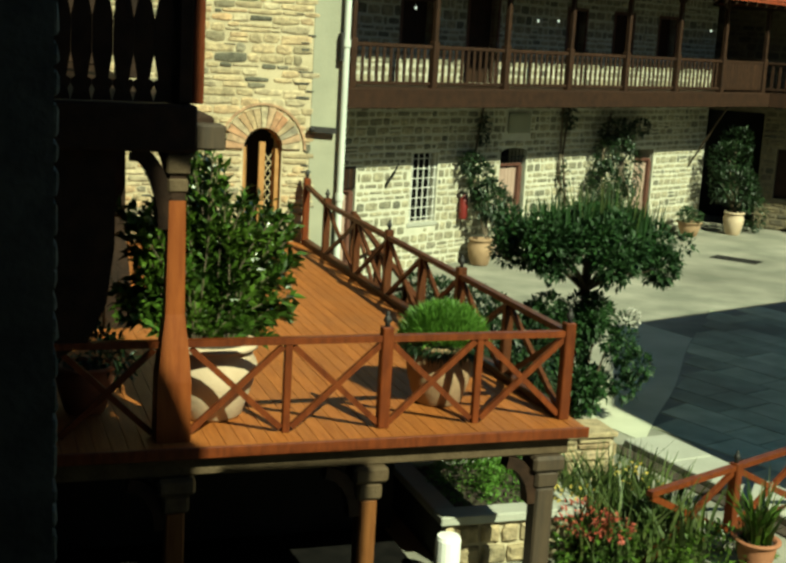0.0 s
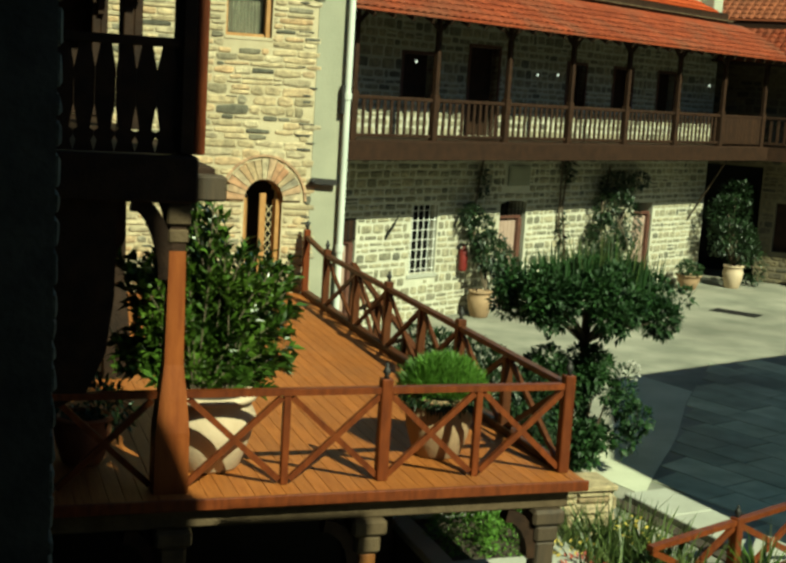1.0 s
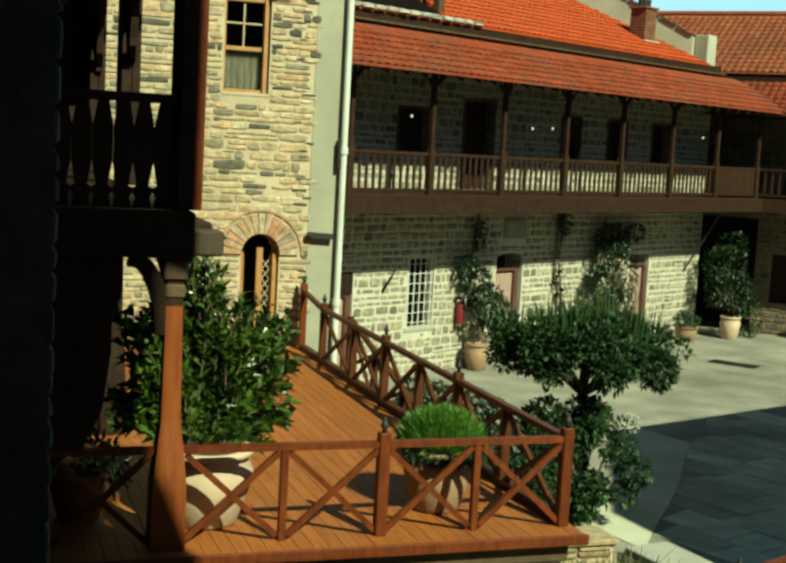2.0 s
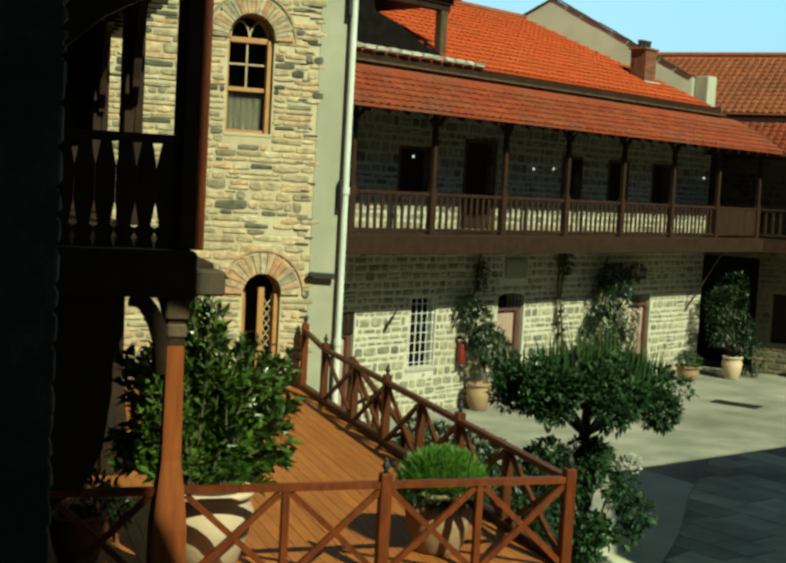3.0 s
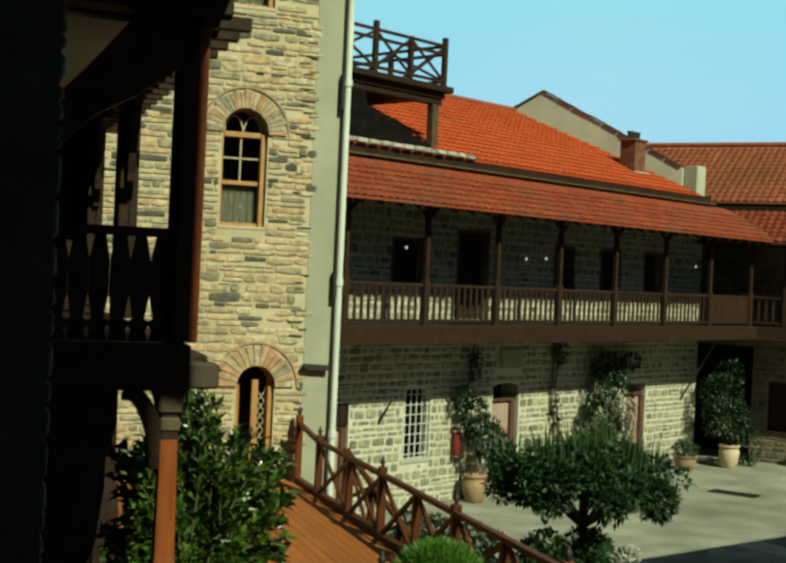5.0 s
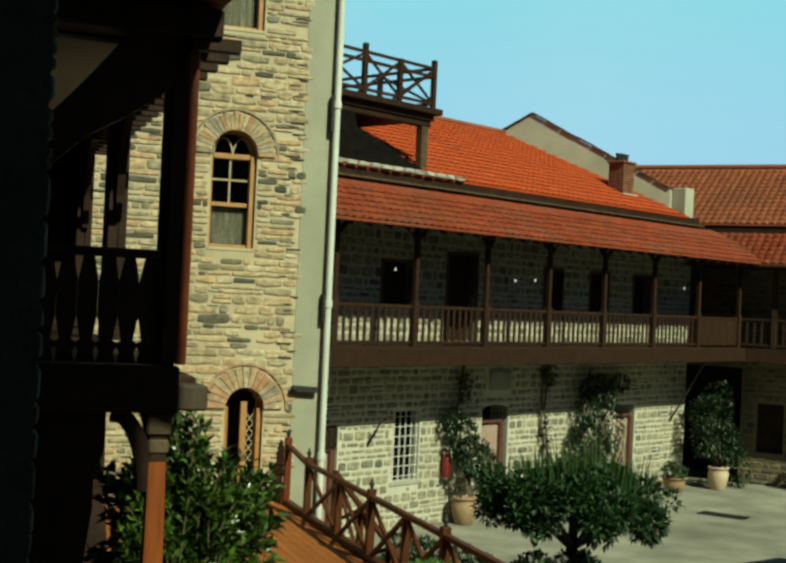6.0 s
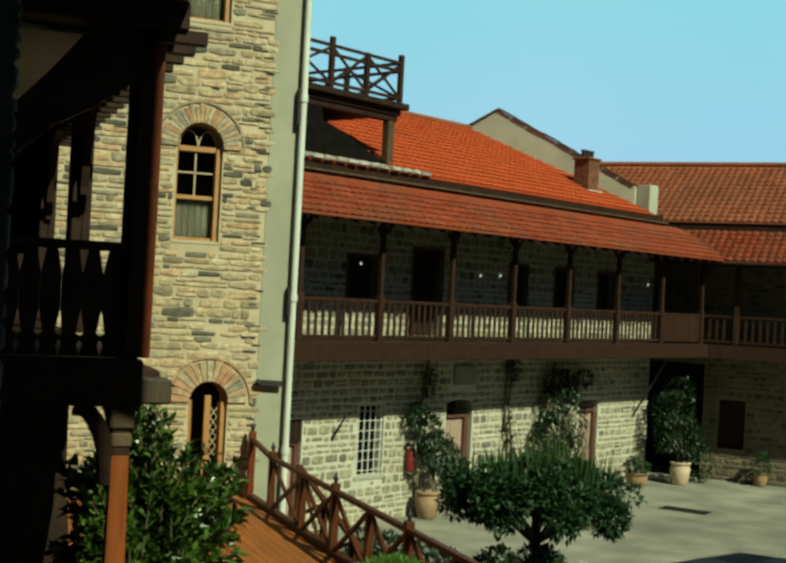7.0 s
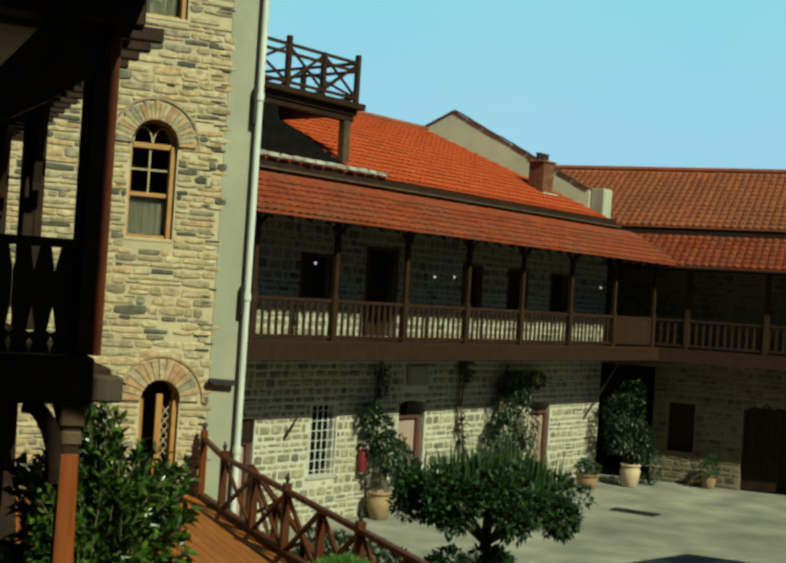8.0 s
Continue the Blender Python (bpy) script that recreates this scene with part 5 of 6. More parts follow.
ext = thing("fire_extinguisher", MAIN @ Matrix.Translation((5.42, WALL - 0.16, 1.12)), "red fire extinguisher hung on the stone wall", "extinguisher")
m = Mesh().lathe([(0.0, 0), (0.1, 0.01), (0.11, 0.05), (0.11, 0.46), (0.08, 0.55), (0.028, 0.59), (0.028, 0.63), (0.0, 0.63)], 16)
part("cylinder", m, RED_PAINT, ext, smooth=True)
m = Mesh().beam((-0.03, 0, 0.645), (0.12, 0, 0.66), 0.03, 0.03)
m.tube((0.03, 0, 0.59), (0.15, -0.02, 0.26), 0.014, n=6)
part("hose", m, IRON, ext)

# ---- garden walls, steps, planter ----
def rubble_block(name, m4, x0, x1, y0, y1, z1, label, seed, faces="fs"):
    """A low garden wall of rough stones with a flat top."""
    r = random.Random(seed)
    ob = thing(name, m4, label, "wall")
    core = Mesh().box(x0 + 0.03, x1 - 0.03, y0 + 0.03, y1 - 0.03, 0, z1 - 0.06)
    part("core", core, MORTAR, ob)
    for a, b, lo, hi in stone_layout(r, x0, x1, 0.0, z1 - 0.07, 0.12, 0.24, 0.2, 0.5, 0.025, lambda *q: False):
        m = Mesh()
        stone_into(m, r, a, b, lo, hi, y0 + 0.03, 0.05)
        part("stone", m, GARDEN_STONE, ob)
    for a, b, lo, hi in stone_layout(r, y0, y1, 0.0, z1 - 0.07, 0.12, 0.24, 0.2, 0.45, 0.025, lambda *q: False):
        m = Mesh()
        stone_into(m, r, a, b, lo, hi, 0, 0.05)
        ob2 = part("stone", m, GARDEN_STONE, ob, at=Matrix.Translation((x1 - 0.03, 0, 0)) @ Matrix.Rotation(radians(90), 4, "Z"))
    return ob


gw = rubble_block("garden_wall", DECK, -2.6, 2.25, 2.75, 3.25, 0.7, "low sunlit rubble garden wall beyond the walkway", 21)
for k in range(6):
    x0 = -2.6 + k * 0.81
    m = Mesh().cbox(x0, x0 + 0.79, 2.7, 3.3, 0.64, 0.71, 0.015)
    part("cap_stone", m, GARDEN_STONE, gw)
pl = rubble_block("planter_box", DECK, -0.88, 0.75, 0.72, 0.9, 0.56, "stone planter box with pale rim and green shrubs", 22)
m = Mesh()
for q in ((-0.94, 0.8, 0.66, 0.94), (-0.94, 0.8, 2.45, 2.7), (-0.94, -0.68, 0.94, 2.45), (0.56, 0.8, 0.94, 2.45)):
    m.cbox(q[0], q[1], q[2], q[3], 0.5, 0.6, 0.012)
part("rim", m, CONCRETE, pl, "pale stone rim")
m = Mesh().box(-0.86, -0.7, 0.9, 2.5, 0, 0.5).box(0.58, 0.74, 0.9, 2.5, 0, 0.5)
part("side", m, DARK_STONE, pl)
m = Mesh().box(-0.7, 0.58, 0.9, 2.5, 0.1, 0.46)
part("earth", m, SOIL, pl)
bol = thing("bollard", DECK @ Matrix.Translation((-0.98, 0.35, 0)), "short white painted round post below the deck", "post")
m = Mesh().lathe([(0.0, 0), (0.13, 0), (0.13, 0.5), (0.115, 0.54), (0.0, 0.55)], 18)
part("shaft", m, WHITE_PAINT, bol, smooth=False)
# low steps beside the court
step = Matrix.Translation((3.55, 16.8, 0)) @ Matrix.Rotation(radians(-62), 4, "Z")
for k in range(4):
    m = Mesh().cbox(k * 0.98, k * 0.98 + 0.965, 0.0, 0.75, 0.0, 0.13, 0.015)
    solid("kerb_stone", m, CONCRETE, step, "pale worn stone slab of the court's edge", "kerb", "slabs along the court edge")

# dark strip in the soil colour beside the kerb
solid("kerb_dark_strip", Mesh().cbox(-0.1, 4.1, -0.24, -0.005, 0.0, 0.03, 0.01), SOIL, step, "narrow dark strip along the kerb", "soil")

drain = thing("drain_cover", Matrix.Translation((9.7, 33.7, 0.004)) @ Matrix.Rotation(radians(-35), 4, "Z"), "dark iron drain grating set in the courtyard", "drain")
m = Mesh().cbox(-0.65, 0.65, -0.3, 0.3, 0.0, 0.012, 0.003)
part("frame", m, IRON, drain)
for k in range(12):
    m = Mesh().cbox(-0.6 + k * 0.1, -0.55 + k * 0.1, -0.26, 0.26, 0.013, 0.022, 0.003)
    part("bar", m, IRON, drain)

# lower railing in front of the flower bed
low = thing("garden_railing", Matrix.Translation((4.2, 13.68, 0)) @ Matrix.Rotation(radians(41), 4, "Z"), "reddish wooden garden railing with crossed braces", "railing")
for a, b in ((-1.6, 0), (0, 1.6), (1.6, 3.2)):
    rail_panel(low, (a, 0), (b, 0), 0.05, 0.85, 0.07)
    m = Mesh().beam((a, 0, 0.12), (b, 0, 0.12), 0.05, 0.06)
    part("foot_rail", m, RAIL_WOOD, low)
for x in (0, 1.6, 3.2):
    rail_post(low, x, 0, 0.0, 0.92, 0.06)


# ---- pots ----
def pot(m4, r0, h, material, label, flare=1.0, name="plant_pot", bands=False, rim=True):
    ob = thing(name, m4, label, "pot")
    body = Mesh().lathe([(0.0, 0.0), (r0 * 0.62, 0.0), (r0 * 0.7, h * 0.04), (r0 * 0.92, h * 0.45), (r0, h * 0.72), (r0 * 0.9 * flare, h * 0.9), (r0 * 0.95 * flare, h), (r0 * 0.84 * flare, h), (r0 * 0.8 * flare, h * 0.9), (0.0, h * 0.9)], 26)
    part("body", body, material, ob, smooth=True)
    if rim:
        rm = Mesh().lathe([(r0 * 0.9 * flare, h * 0.93), (r0 * 1.06 * flare, h * 0.94), (r0 * 1.06 * flare, h * 1.01), (r0 * 0.86 * flare, h * 1.01)], 26)
        part("rim", rm, material, ob, smooth=True)
    if bands:
        for z0, z1 in ((0.28, 0.42), (0.74, 0.84)):
            bd = Mesh().lathe([(r0 * 0.86 if z0 < 0.5 else r0 * 1.005, h * z0), (r0 * 0.93 if z0 < 0.5 else r0 * 1.0, h * z1), (r0 * 0.8, h * z1), (r0 * 0.8, h * z0)], 26)
            part("band", bd, DARK_BAND, ob, "dark painted band", smooth=True)
    sl = Mesh().lathe([(0.0, h * 0.915), (r0 * 0.82 * flare, h * 0.915), (r0 * 0.82 * flare, h * 0.905)], 20)
    part("earth", sl, SOIL, ob)
    return ob


def trunks(me, r, base, tips, r0):
    for t in tips:
        p, q = Vector(base), Vector(t)
        mid = p.lerp(q, 0.5) + Vector((r.uniform(-.06, .06), r.uniform(-.06, .06), 0))
        me.tube(p, mid, r0, r0 * 0.7, 7)
        me.tube(mid, q, r0 * 0.7, r0 * 0.25, 7)


def shrub(name, m4, label, category, clumps, leaves, length, width, leaf, seed, stem=None, up=0.3, droop=0.3):
    r = random.Random(seed)
    ob = thing(name, m4, label, category)
    if stem:
        me = Mesh()
        trunks(me, r, stem[0], [c for c, _ in clumps[:12]], stem[1])
        part("stem", me, BARK, ob)
    cl = leaf_cloud(r, leaves, blobs(r, clumps), length, width, droop, up)
    c = part("foliage", cl, leaf, ob)
    tagged(c, kind="stuff")
    return ob


# big laurel on the walkway
pot(DECK @ Matrix.Translation((-3.42, 0.66, DECK_Z)), 0.45, 0.72, PALE_POT, "large pale clay urn on the walkway boards", 0.95, "clay_urn")
laurel = thing("laurel_bush", DECK @ Matrix.Translation((-3.32, 1.15, DECK_Z)), "large leafy laurel bush growing from the urn on the walkway", "bush")
pot(DECK @ Matrix.Translation((-4.55, 0.9, DECK_Z)), 0.27, 0.46, TERRACOTTA, "terracotta pot in the shade behind the railing", 1.05)
shrub("shade_plant", DECK @ Matrix.Translation((-4.5, 0.92, DECK_Z + 0.4)), "dark leafy plant in a shaded terracotta pot", "plant", [((0, 0, 0.2), (0.3, 0.3, 0.22)), ((0.2, 0.1, 0.05), (0.22, 0.2, 0.2))], 420, 0.12, 0.045, LEAF_DARK, 34)
rl = random.Random(30)
lb_stem, lb_leaf = Mesh(), Mesh()
for k in range(215):
    # slender shoots fan out of the urn, lower towards the house
    x = rl.uniform(-0.95, 0.78)
    crest = 2.0 if x < -0.45 else 2.62 - 0.75 * max(0.0, x + 0.2)
    low = 0.72 + 0.35 * max(0.0, abs(x) - 0.5)
    tip = Vector((x, rl.uniform(-0.5, 0.5) * math.sqrt(max(0.05, 1 - (x / 1.05) ** 2)), low + (crest - low) * rl.random()))
    foot = Vector((rl.uniform(-0.25, 0.1), rl.uniform(-0.5, -0.2), 0.62))
    bend = foot.lerp(tip, 0.55) + Vector((0, 0, 0.12 * (tip - foot).length))
    pts = [foot.lerp(bend, q).lerp(bend.lerp(tip, q), q) for q in [i / 6 for i in range(7)]]
    for p, q in zip(pts, pts[1:]):
        lb_stem.tube(p, q, 0.006, 0.005, 5, False)
    grow = (pts[-1] - pts[-3]).normalized()
    side = grow.orthogonal().normalized()
    count = rl.randint(52, 76)
    for i in range(count):
        f = 1 - 0.92 * rl.random()
        at = foot.lerp(bend, f).lerp(bend.lerp(tip, f), f)
        turn = Matrix.Rotation(i * 2.4 + rl.uniform(-.4, .4), 3, grow)
        d = (grow * rl.uniform(0.35, 1.0) + (turn @ side) * rl.uniform(0.5, 0.9) + Vector((0, 0, 0.12))).normalized()
        s_ = d.cross(grow + Vector((rl.gauss(0, .3), rl.gauss(0, .3), rl.gauss(0, .3)))).normalized()
        up_ = s_.cross(d)
        l, wd_ = rl.uniform(0.1, 0.18), rl.uniform(0.045, 0.072)
        mid, end = at + d * l * 0.45 + up_ * 0.006, at + d * l - Vector((0, 0, 0.25 * l * rl.random()))
        b = len(lb_leaf.v)
        lb_leaf.v += [tuple(at), tuple(mid + s_ * wd_ / 2 + up_ * 0.008), tuple(end), tuple(mid - s_ * wd_ / 2 + up_ * 0.008), tuple(mid)]
        lb_leaf.f += [(b, b + 1, b + 4), (b + 1, b + 2, b + 4), (b + 2, b + 3, b + 4), (b + 3, b, b + 4)]
part("stem", lb_stem, BARK, laurel)
c = part("foliage", lb_leaf, LEAF, laurel)
tagged(c, kind="stuff")
# clipped ball in terracotta
pot(DECK @ Matrix.Translation((-1.05, 0.74, DECK_Z)), 0.35, 0.62, OLD_CLAY, "round pale clay pot on the walkway", 0.9)
ball = thing("grass_ball", DECK @ Matrix.Translation((-1.0, 0.8, DECK_Z + 0.62)), "bright green domed broom plant in a terracotta pot", "plant")
r = random.Random(33)
def shell(rr):
    a, k = rr.uniform(0, 2 * math.pi), rr.random()
    d = Vector((math.cos(a) * math.sqrt(1 - k * k), math.sin(a) * math.sqrt(1 - k * k), k))
    q = rr.uniform(0.72, 1.0)
    return (0.42 * d.x * q, 0.42 * d.y * q, 0.02 + 0.32 * d.z * q), d
# ring of dark leaves added to paint the dome's shadow over the pot
skirt = leaf_cloud(r, 3000, blobs(r, [((0.3 * math.cos(a * 0.7), 0.3 * math.sin(a * 0.7), -0.02), (0.15, 0.15, 0.06)) for a in range(9)]), 0.1, 0.018, 0.6, -0.2)
c = part("dry_skirt", skirt, LEAF_DARK, ball, "dark leaf ring painting the shade under the dome")
tagged(c, kind="stuff")
c = part("grass_tuft", leaf_cloud(r, 6500, shell, 0.11, 0.016, 0.0, 0.75), LEAF_BRIGHT, ball)
tagged(c, kind="stuff")
# shrubs outside the side railing
for i, (e1, e2, z, k) in enumerate(((0.72, 2.6, 1.3, 0.8), (0.72, 3.7, 1.4, 0.8), (0.9, 4.8, 1.3, 0.75), (0.8, 5.8, 1.25, 0.7), (0.9, 7.0, 1.1, 0.7))) :
    shrub("garden_shrub", DECK @ Matrix.Translation((e1, e2, 0)), "dense dark green shrub beside the walkway", "bush",
          [((0, 0, z), (0.5 * k, 0.6 * k, 0.8 * k)), ((0.2, 0.2, z + 0.45), (0.35 * k, 0.4 * k, 0.5 * k)), ((-.1, -.3, z - .3), (0.4, 0.4, 0.5)), ((0.1, 0.3, 0.5), (0.4, 0.4, 0.5))],
          3000, 0.12, 0.05, LEAF_DARK, 40 + i, ((0, 0, 0), 0.03))

# flat-topped citrus tree in the court
tree = thing("courtyard_tree", Matrix.Translation((3.15, 18.5, 0)), "spreading flat-topped citrus tree with dark glossy leaves", "tree")
r = random.Random(51)
tm = Mesh()
tm.tube((0.0, 0.0, 0), (0.02, 0, 0.9), 0.11, 0.085, 10)
tm.tube((0.02, 0, 0.9), (-0.05, 0.02, 2.1), 0.085, 0.07, 10)
tm.tube((-0.05, 0.02, 2.1), (-0.05, 0.02, 2.7), 0.07, 0.03, 8)
for a in range(9):
    an = 2 * math.pi * a / 9
    tip = (1.1 * math.cos(an) - 0.05, 0.8 * math.sin(an), 2.5 + 0.2 * math.sin(a * 2.1))
    mid = (0.45 * math.cos(an), 0.35 * math.sin(an), 2.2)
    tm.tube((-0.05, 0.02, 1.9), mid, 0.05, 0.035, 7)
    tm.tube(mid, tip, 0.035, 0.012, 7)
part("trunk", tm, BARK, tree)
crown = []
for k in range(60):
    an, d = r.uniform(0, 2 * math.pi), math.sqrt(r.random())
    q = r.uniform(0.16, 0.33)
    crown.append(((1.3 * d * math.cos(an) - 0.1, 0.95 * d * math.sin(an), 2.45 + 0.3 * (1 - d) + r.uniform(-.3, .16)), (q, q, q * r.uniform(0.7, 1.1))))
crown += [((-1.25, 0, 2.55), (0.26, 0.26, 0.2)), ((1.35, 0, 2.5), (0.17, 0.17, 0.14)), ((1.0, -0.2, 2.2), (0.25, 0.25, 0.2)), ((-0.7, -0.2, 2.2), (0.3, 0.25, 0.2)), ((0.3, -0.3, 2.15), (0.35, 0.3, 0.2))]
c = part("crown", leaf_cloud(r, 15000, blobs(r, crown), 0.11, 0.055, 0.2, 0.35), LEAF_TREE, tree, at=Matrix.Translation((0, 0, 0.18)))
tagged(c, kind="stuff")
def crown_top(rr):
    a, k = rr.uniform(0, 2 * math.pi), math.sqrt(rr.random())
    return (1.1 * k * math.cos(a) - 0.05, 0.75 * k * math.sin(a), 2.55 + 0.25 * (1 - k)), (0.5 * math.cos(a), 0.5 * math.sin(a), 1)
c = part("young_growth", blades(r, 260, crown_top, 0.4, 0.035, 0.2), LEAF_TREE, tree, at=Matrix.Translation((0, 0, 0.18)))
tagged(c, kind="stuff")
def crown_heart(rr):
    a, k = rr.uniform(0, 2 * math.pi), math.sqrt(rr.random())
    return (0.55 * k * math.cos(a) + 0.2, 0.45 * k * math.sin(a), 2.6), (0.6 * math.cos(a) + 0.2, 0.6 * math.sin(a), 1)
c = part("tall_shoot", blades(r, 60, crown_heart, 0.66, 0.026, 0.22), LEAF_STRAP, tree, "pale upright young shoots", at=Matrix.Translation((0, 0, 0.18)))
tagged(c, kind="stuff")
ru = random.Random(53)
under = []
for k in range(34):
    h = ru.random()
    wide = 0.35 + 0.75 * math.sin(h * 2.6)
    q = ru.uniform(0.14, 0.28)
    under.append(((ru.uniform(-1, 0.85) * wide + 0.12 * (1 - h), ru.uniform(-.4, .4), 0.25 + 1.4 * h), (q, q, q)))
under += [((-1.0 + 0.17 * k, 0.1 * (k % 3), 1.05 + 0.2 * (k % 4)), (0.24, 0.22, 0.22)) for k in range(8)]
shrub("under_shrub", Matrix.Translation((3.02, 18.2, 0)), "bushy dark shrub under the courtyard tree", "bush", under, 11000, 0.11, 0.055, LEAF_TREE, 52, ((0, 0, 0), 0.03))
wf = thing("white_rose", Matrix.Translation((3.72, 17.9, 1.62)), "cluster of white roses beside the tree", "flowers")
c = part("white_bloom", leaf_cloud(r, 90, blobs(r, [((0, 0, 0), (0.12, 0.1, 0.14))]), 0.05, 0.045, 0.1, 0.3), PETAL_WHITE, wf)
tagged(c, kind="stuff")
c = part("foliage", leaf_cloud(r, 260, blobs(r, [((-0.1, 0.05, -0.3), (0.2, 0.2, 0.4))]), 0.09, 0.045, 0.1, 0.3), LEAF_TREE, wf)
tagged(c, kind="stuff")
# planter greenery, flower bed
shrub("planter_shrub", DECK @ Matrix.Translation((-0.1, 1.45, 0.45)), "low bright green shrubs filling the stone planter", "bush",
      [((-0.25, 0.1, 0.2), (0.4, 0.4, 0.32)), ((0.3, 0, 0.18), (0.36, 0.4, 0.28)), ((0, 0.5, 0.2), (0.5, 0.3, 0.35))], 2600, 0.07, 0.025, LEAF_BRIGHT, 61, None, up=0.6)
bed = thing("flower_bed", DECK @ Matrix.Translation((1.0, 0.9, 0)), "bed of strap-leaved plants with red and yellow flowers", "flowers")
r = random.Random(62)
def bed_at(x0, x1, y0, y1):
    return lambda rr: ((rr.uniform(x0, x1), rr.uniform(y0, y1), 0.02), (rr.gauss(0, .6), rr.gauss(0, .6), 0))
c = part("strap_foliage", blades(r, 620, bed_at(-0.4, 1.1, -0.7, 1.1), 0.85, 0.045, 0.35), LEAF_STRAP, bed)
tagged(c, kind="stuff")
c = part("low_foliage", leaf_cloud(r, 2600, blobs(r, [((0.3, 0, 0.2), (0.9, 0.9, 0.28)), ((-0.3, -0.5, 0.25), (0.5, 0.4, 0.3)), ((1.2, -0.6, 0.15), (0.7, 0.4, 0.22))]), 0.11, 0.045, 0.2, 0.5), LEAF, bed)
tagged(c, kind="stuff")
c = part("red_bloom", leaf_cloud(r, 380, blobs(r, [((-0.35, -0.35, 0.52), (0.3, 0.35, 0.16)), ((-0.1, -0.55, 0.48), (0.22, 0.25, 0.12))]), 0.06, 0.035, 0.1, 0.4), PETAL_RED, bed)
tagged(c, kind="stuff")
c = part("yellow_bloom", leaf_cloud(r, 70, blobs(r, [((0.62, 0.35, 0.7), (0.2, 0.2, 0.14)), ((0.8, 0.1, 0.6), (0.15, 0.2, 0.1)), ((-0.3, 0.0, 0.66), (0.3, 0.2, 0.1))]), 0.06, 0.04, 0.1, 0.4), PETAL_YELLOW, bed)
tagged(c, kind="stuff")
pot(Matrix.Translation((4.25, 12.8, 0)), 0.21, 0.36, TERRACOTTA, "terracotta flower pot behind the garden railing", 1.15)
pp = thing("potted_lily", Matrix.Translation((4.25, 12.8, 0.33)), "tall strap-leaved plant in a terracotta pot", "plant")
def in_pot(rr):
    a, k = rr.uniform(0, 6.283), rr.random()
    return (0.15 * k * math.cos(a), 0.15 * k * math.sin(a), 0), (math.cos(a), math.sin(a), 0)
c = part("strap_foliage", blades(r, 70, in_pot, 0.55, 0.05, 0.4), LEAF, pp)
tagged(c, kind="stuff")
c = part("tall_stem", blades(r, 5, in_pot, 1.05, 0.02, 0.12), LEAF_DRY, pp)

# plants and pots along the main building
def vine(s, off, label, path, clumps, leaves, seed):
    r = random.Random(seed)
    ob = thing("climbing_vine", MAIN @ Matrix.Translation((s, off, 0)), label, "vine")
    me = Mesh()
    for line in path:
        for a, b in zip(line, line[1:]):
            me.tube(a, b, 0.035, 0.03, 6)
    part("stem", me, BARK, ob)
    c = part("foliage", leaf_cloud(r, leaves, blobs(r, clumps), 0.15, 0.075, 0.4, 0.0), LEAF_DARK, ob)
    tagged(c, kind="stuff")


pot(MAIN @ Matrix.Translation((5.75, 0.98, 0)), 0.32, 0.66, OLD_CLAY, "large terracotta jar at the foot of the vine", 0.9)
vine(5.72, 0.8, "leafy vine climbing the stone wall from a jar", [[(0, 0, 0.7), (-0.1, 0.3, 1.5), (0, 0.55, 2.6), (0.3, 0.6, 3.9)], [(0, 0, 0.7), (0.2, 0.2, 1.4), (0.5, 0.5, 2.2)]],
     [((0.2, 0.1, 1.65), (0.5, 0.3, 0.5)), ((0.0, 0.25, 2.1), (0.4, 0.25, 0.45)), ((-0.25, 0.4, 2.55), (0.4, 0.15, 0.25)), ((0.6, 0.1, 1.5), (0.35, 0.3, 0.35)), ((0.3, 0.5, 3.3), (0.15, 0.1, 0.35))], 1500, 71)
vine(9.6, 1.1, "thin bare vine stems rising to the gallery", [[(0, 0, 0), (0.05, 0.2, 1.4), (-0.1, 0.3, 2.6), (0.05, 0.3, 4.0)], [(0.25, 0, 0), (0.1, 0.25, 1.2), (0.0, 0.3, 2.2)], [(0.3, 0, 0.9), (-0.2, 0.3, 1.9), (-0.25, 0.3, 3.9)]],
     [((0, 0.2, 3.6), (0.25, 0.12, 0.3)), ((-0.1, 0.2, 2.0), (0.12, 0.1, 0.4))], 160, 72)
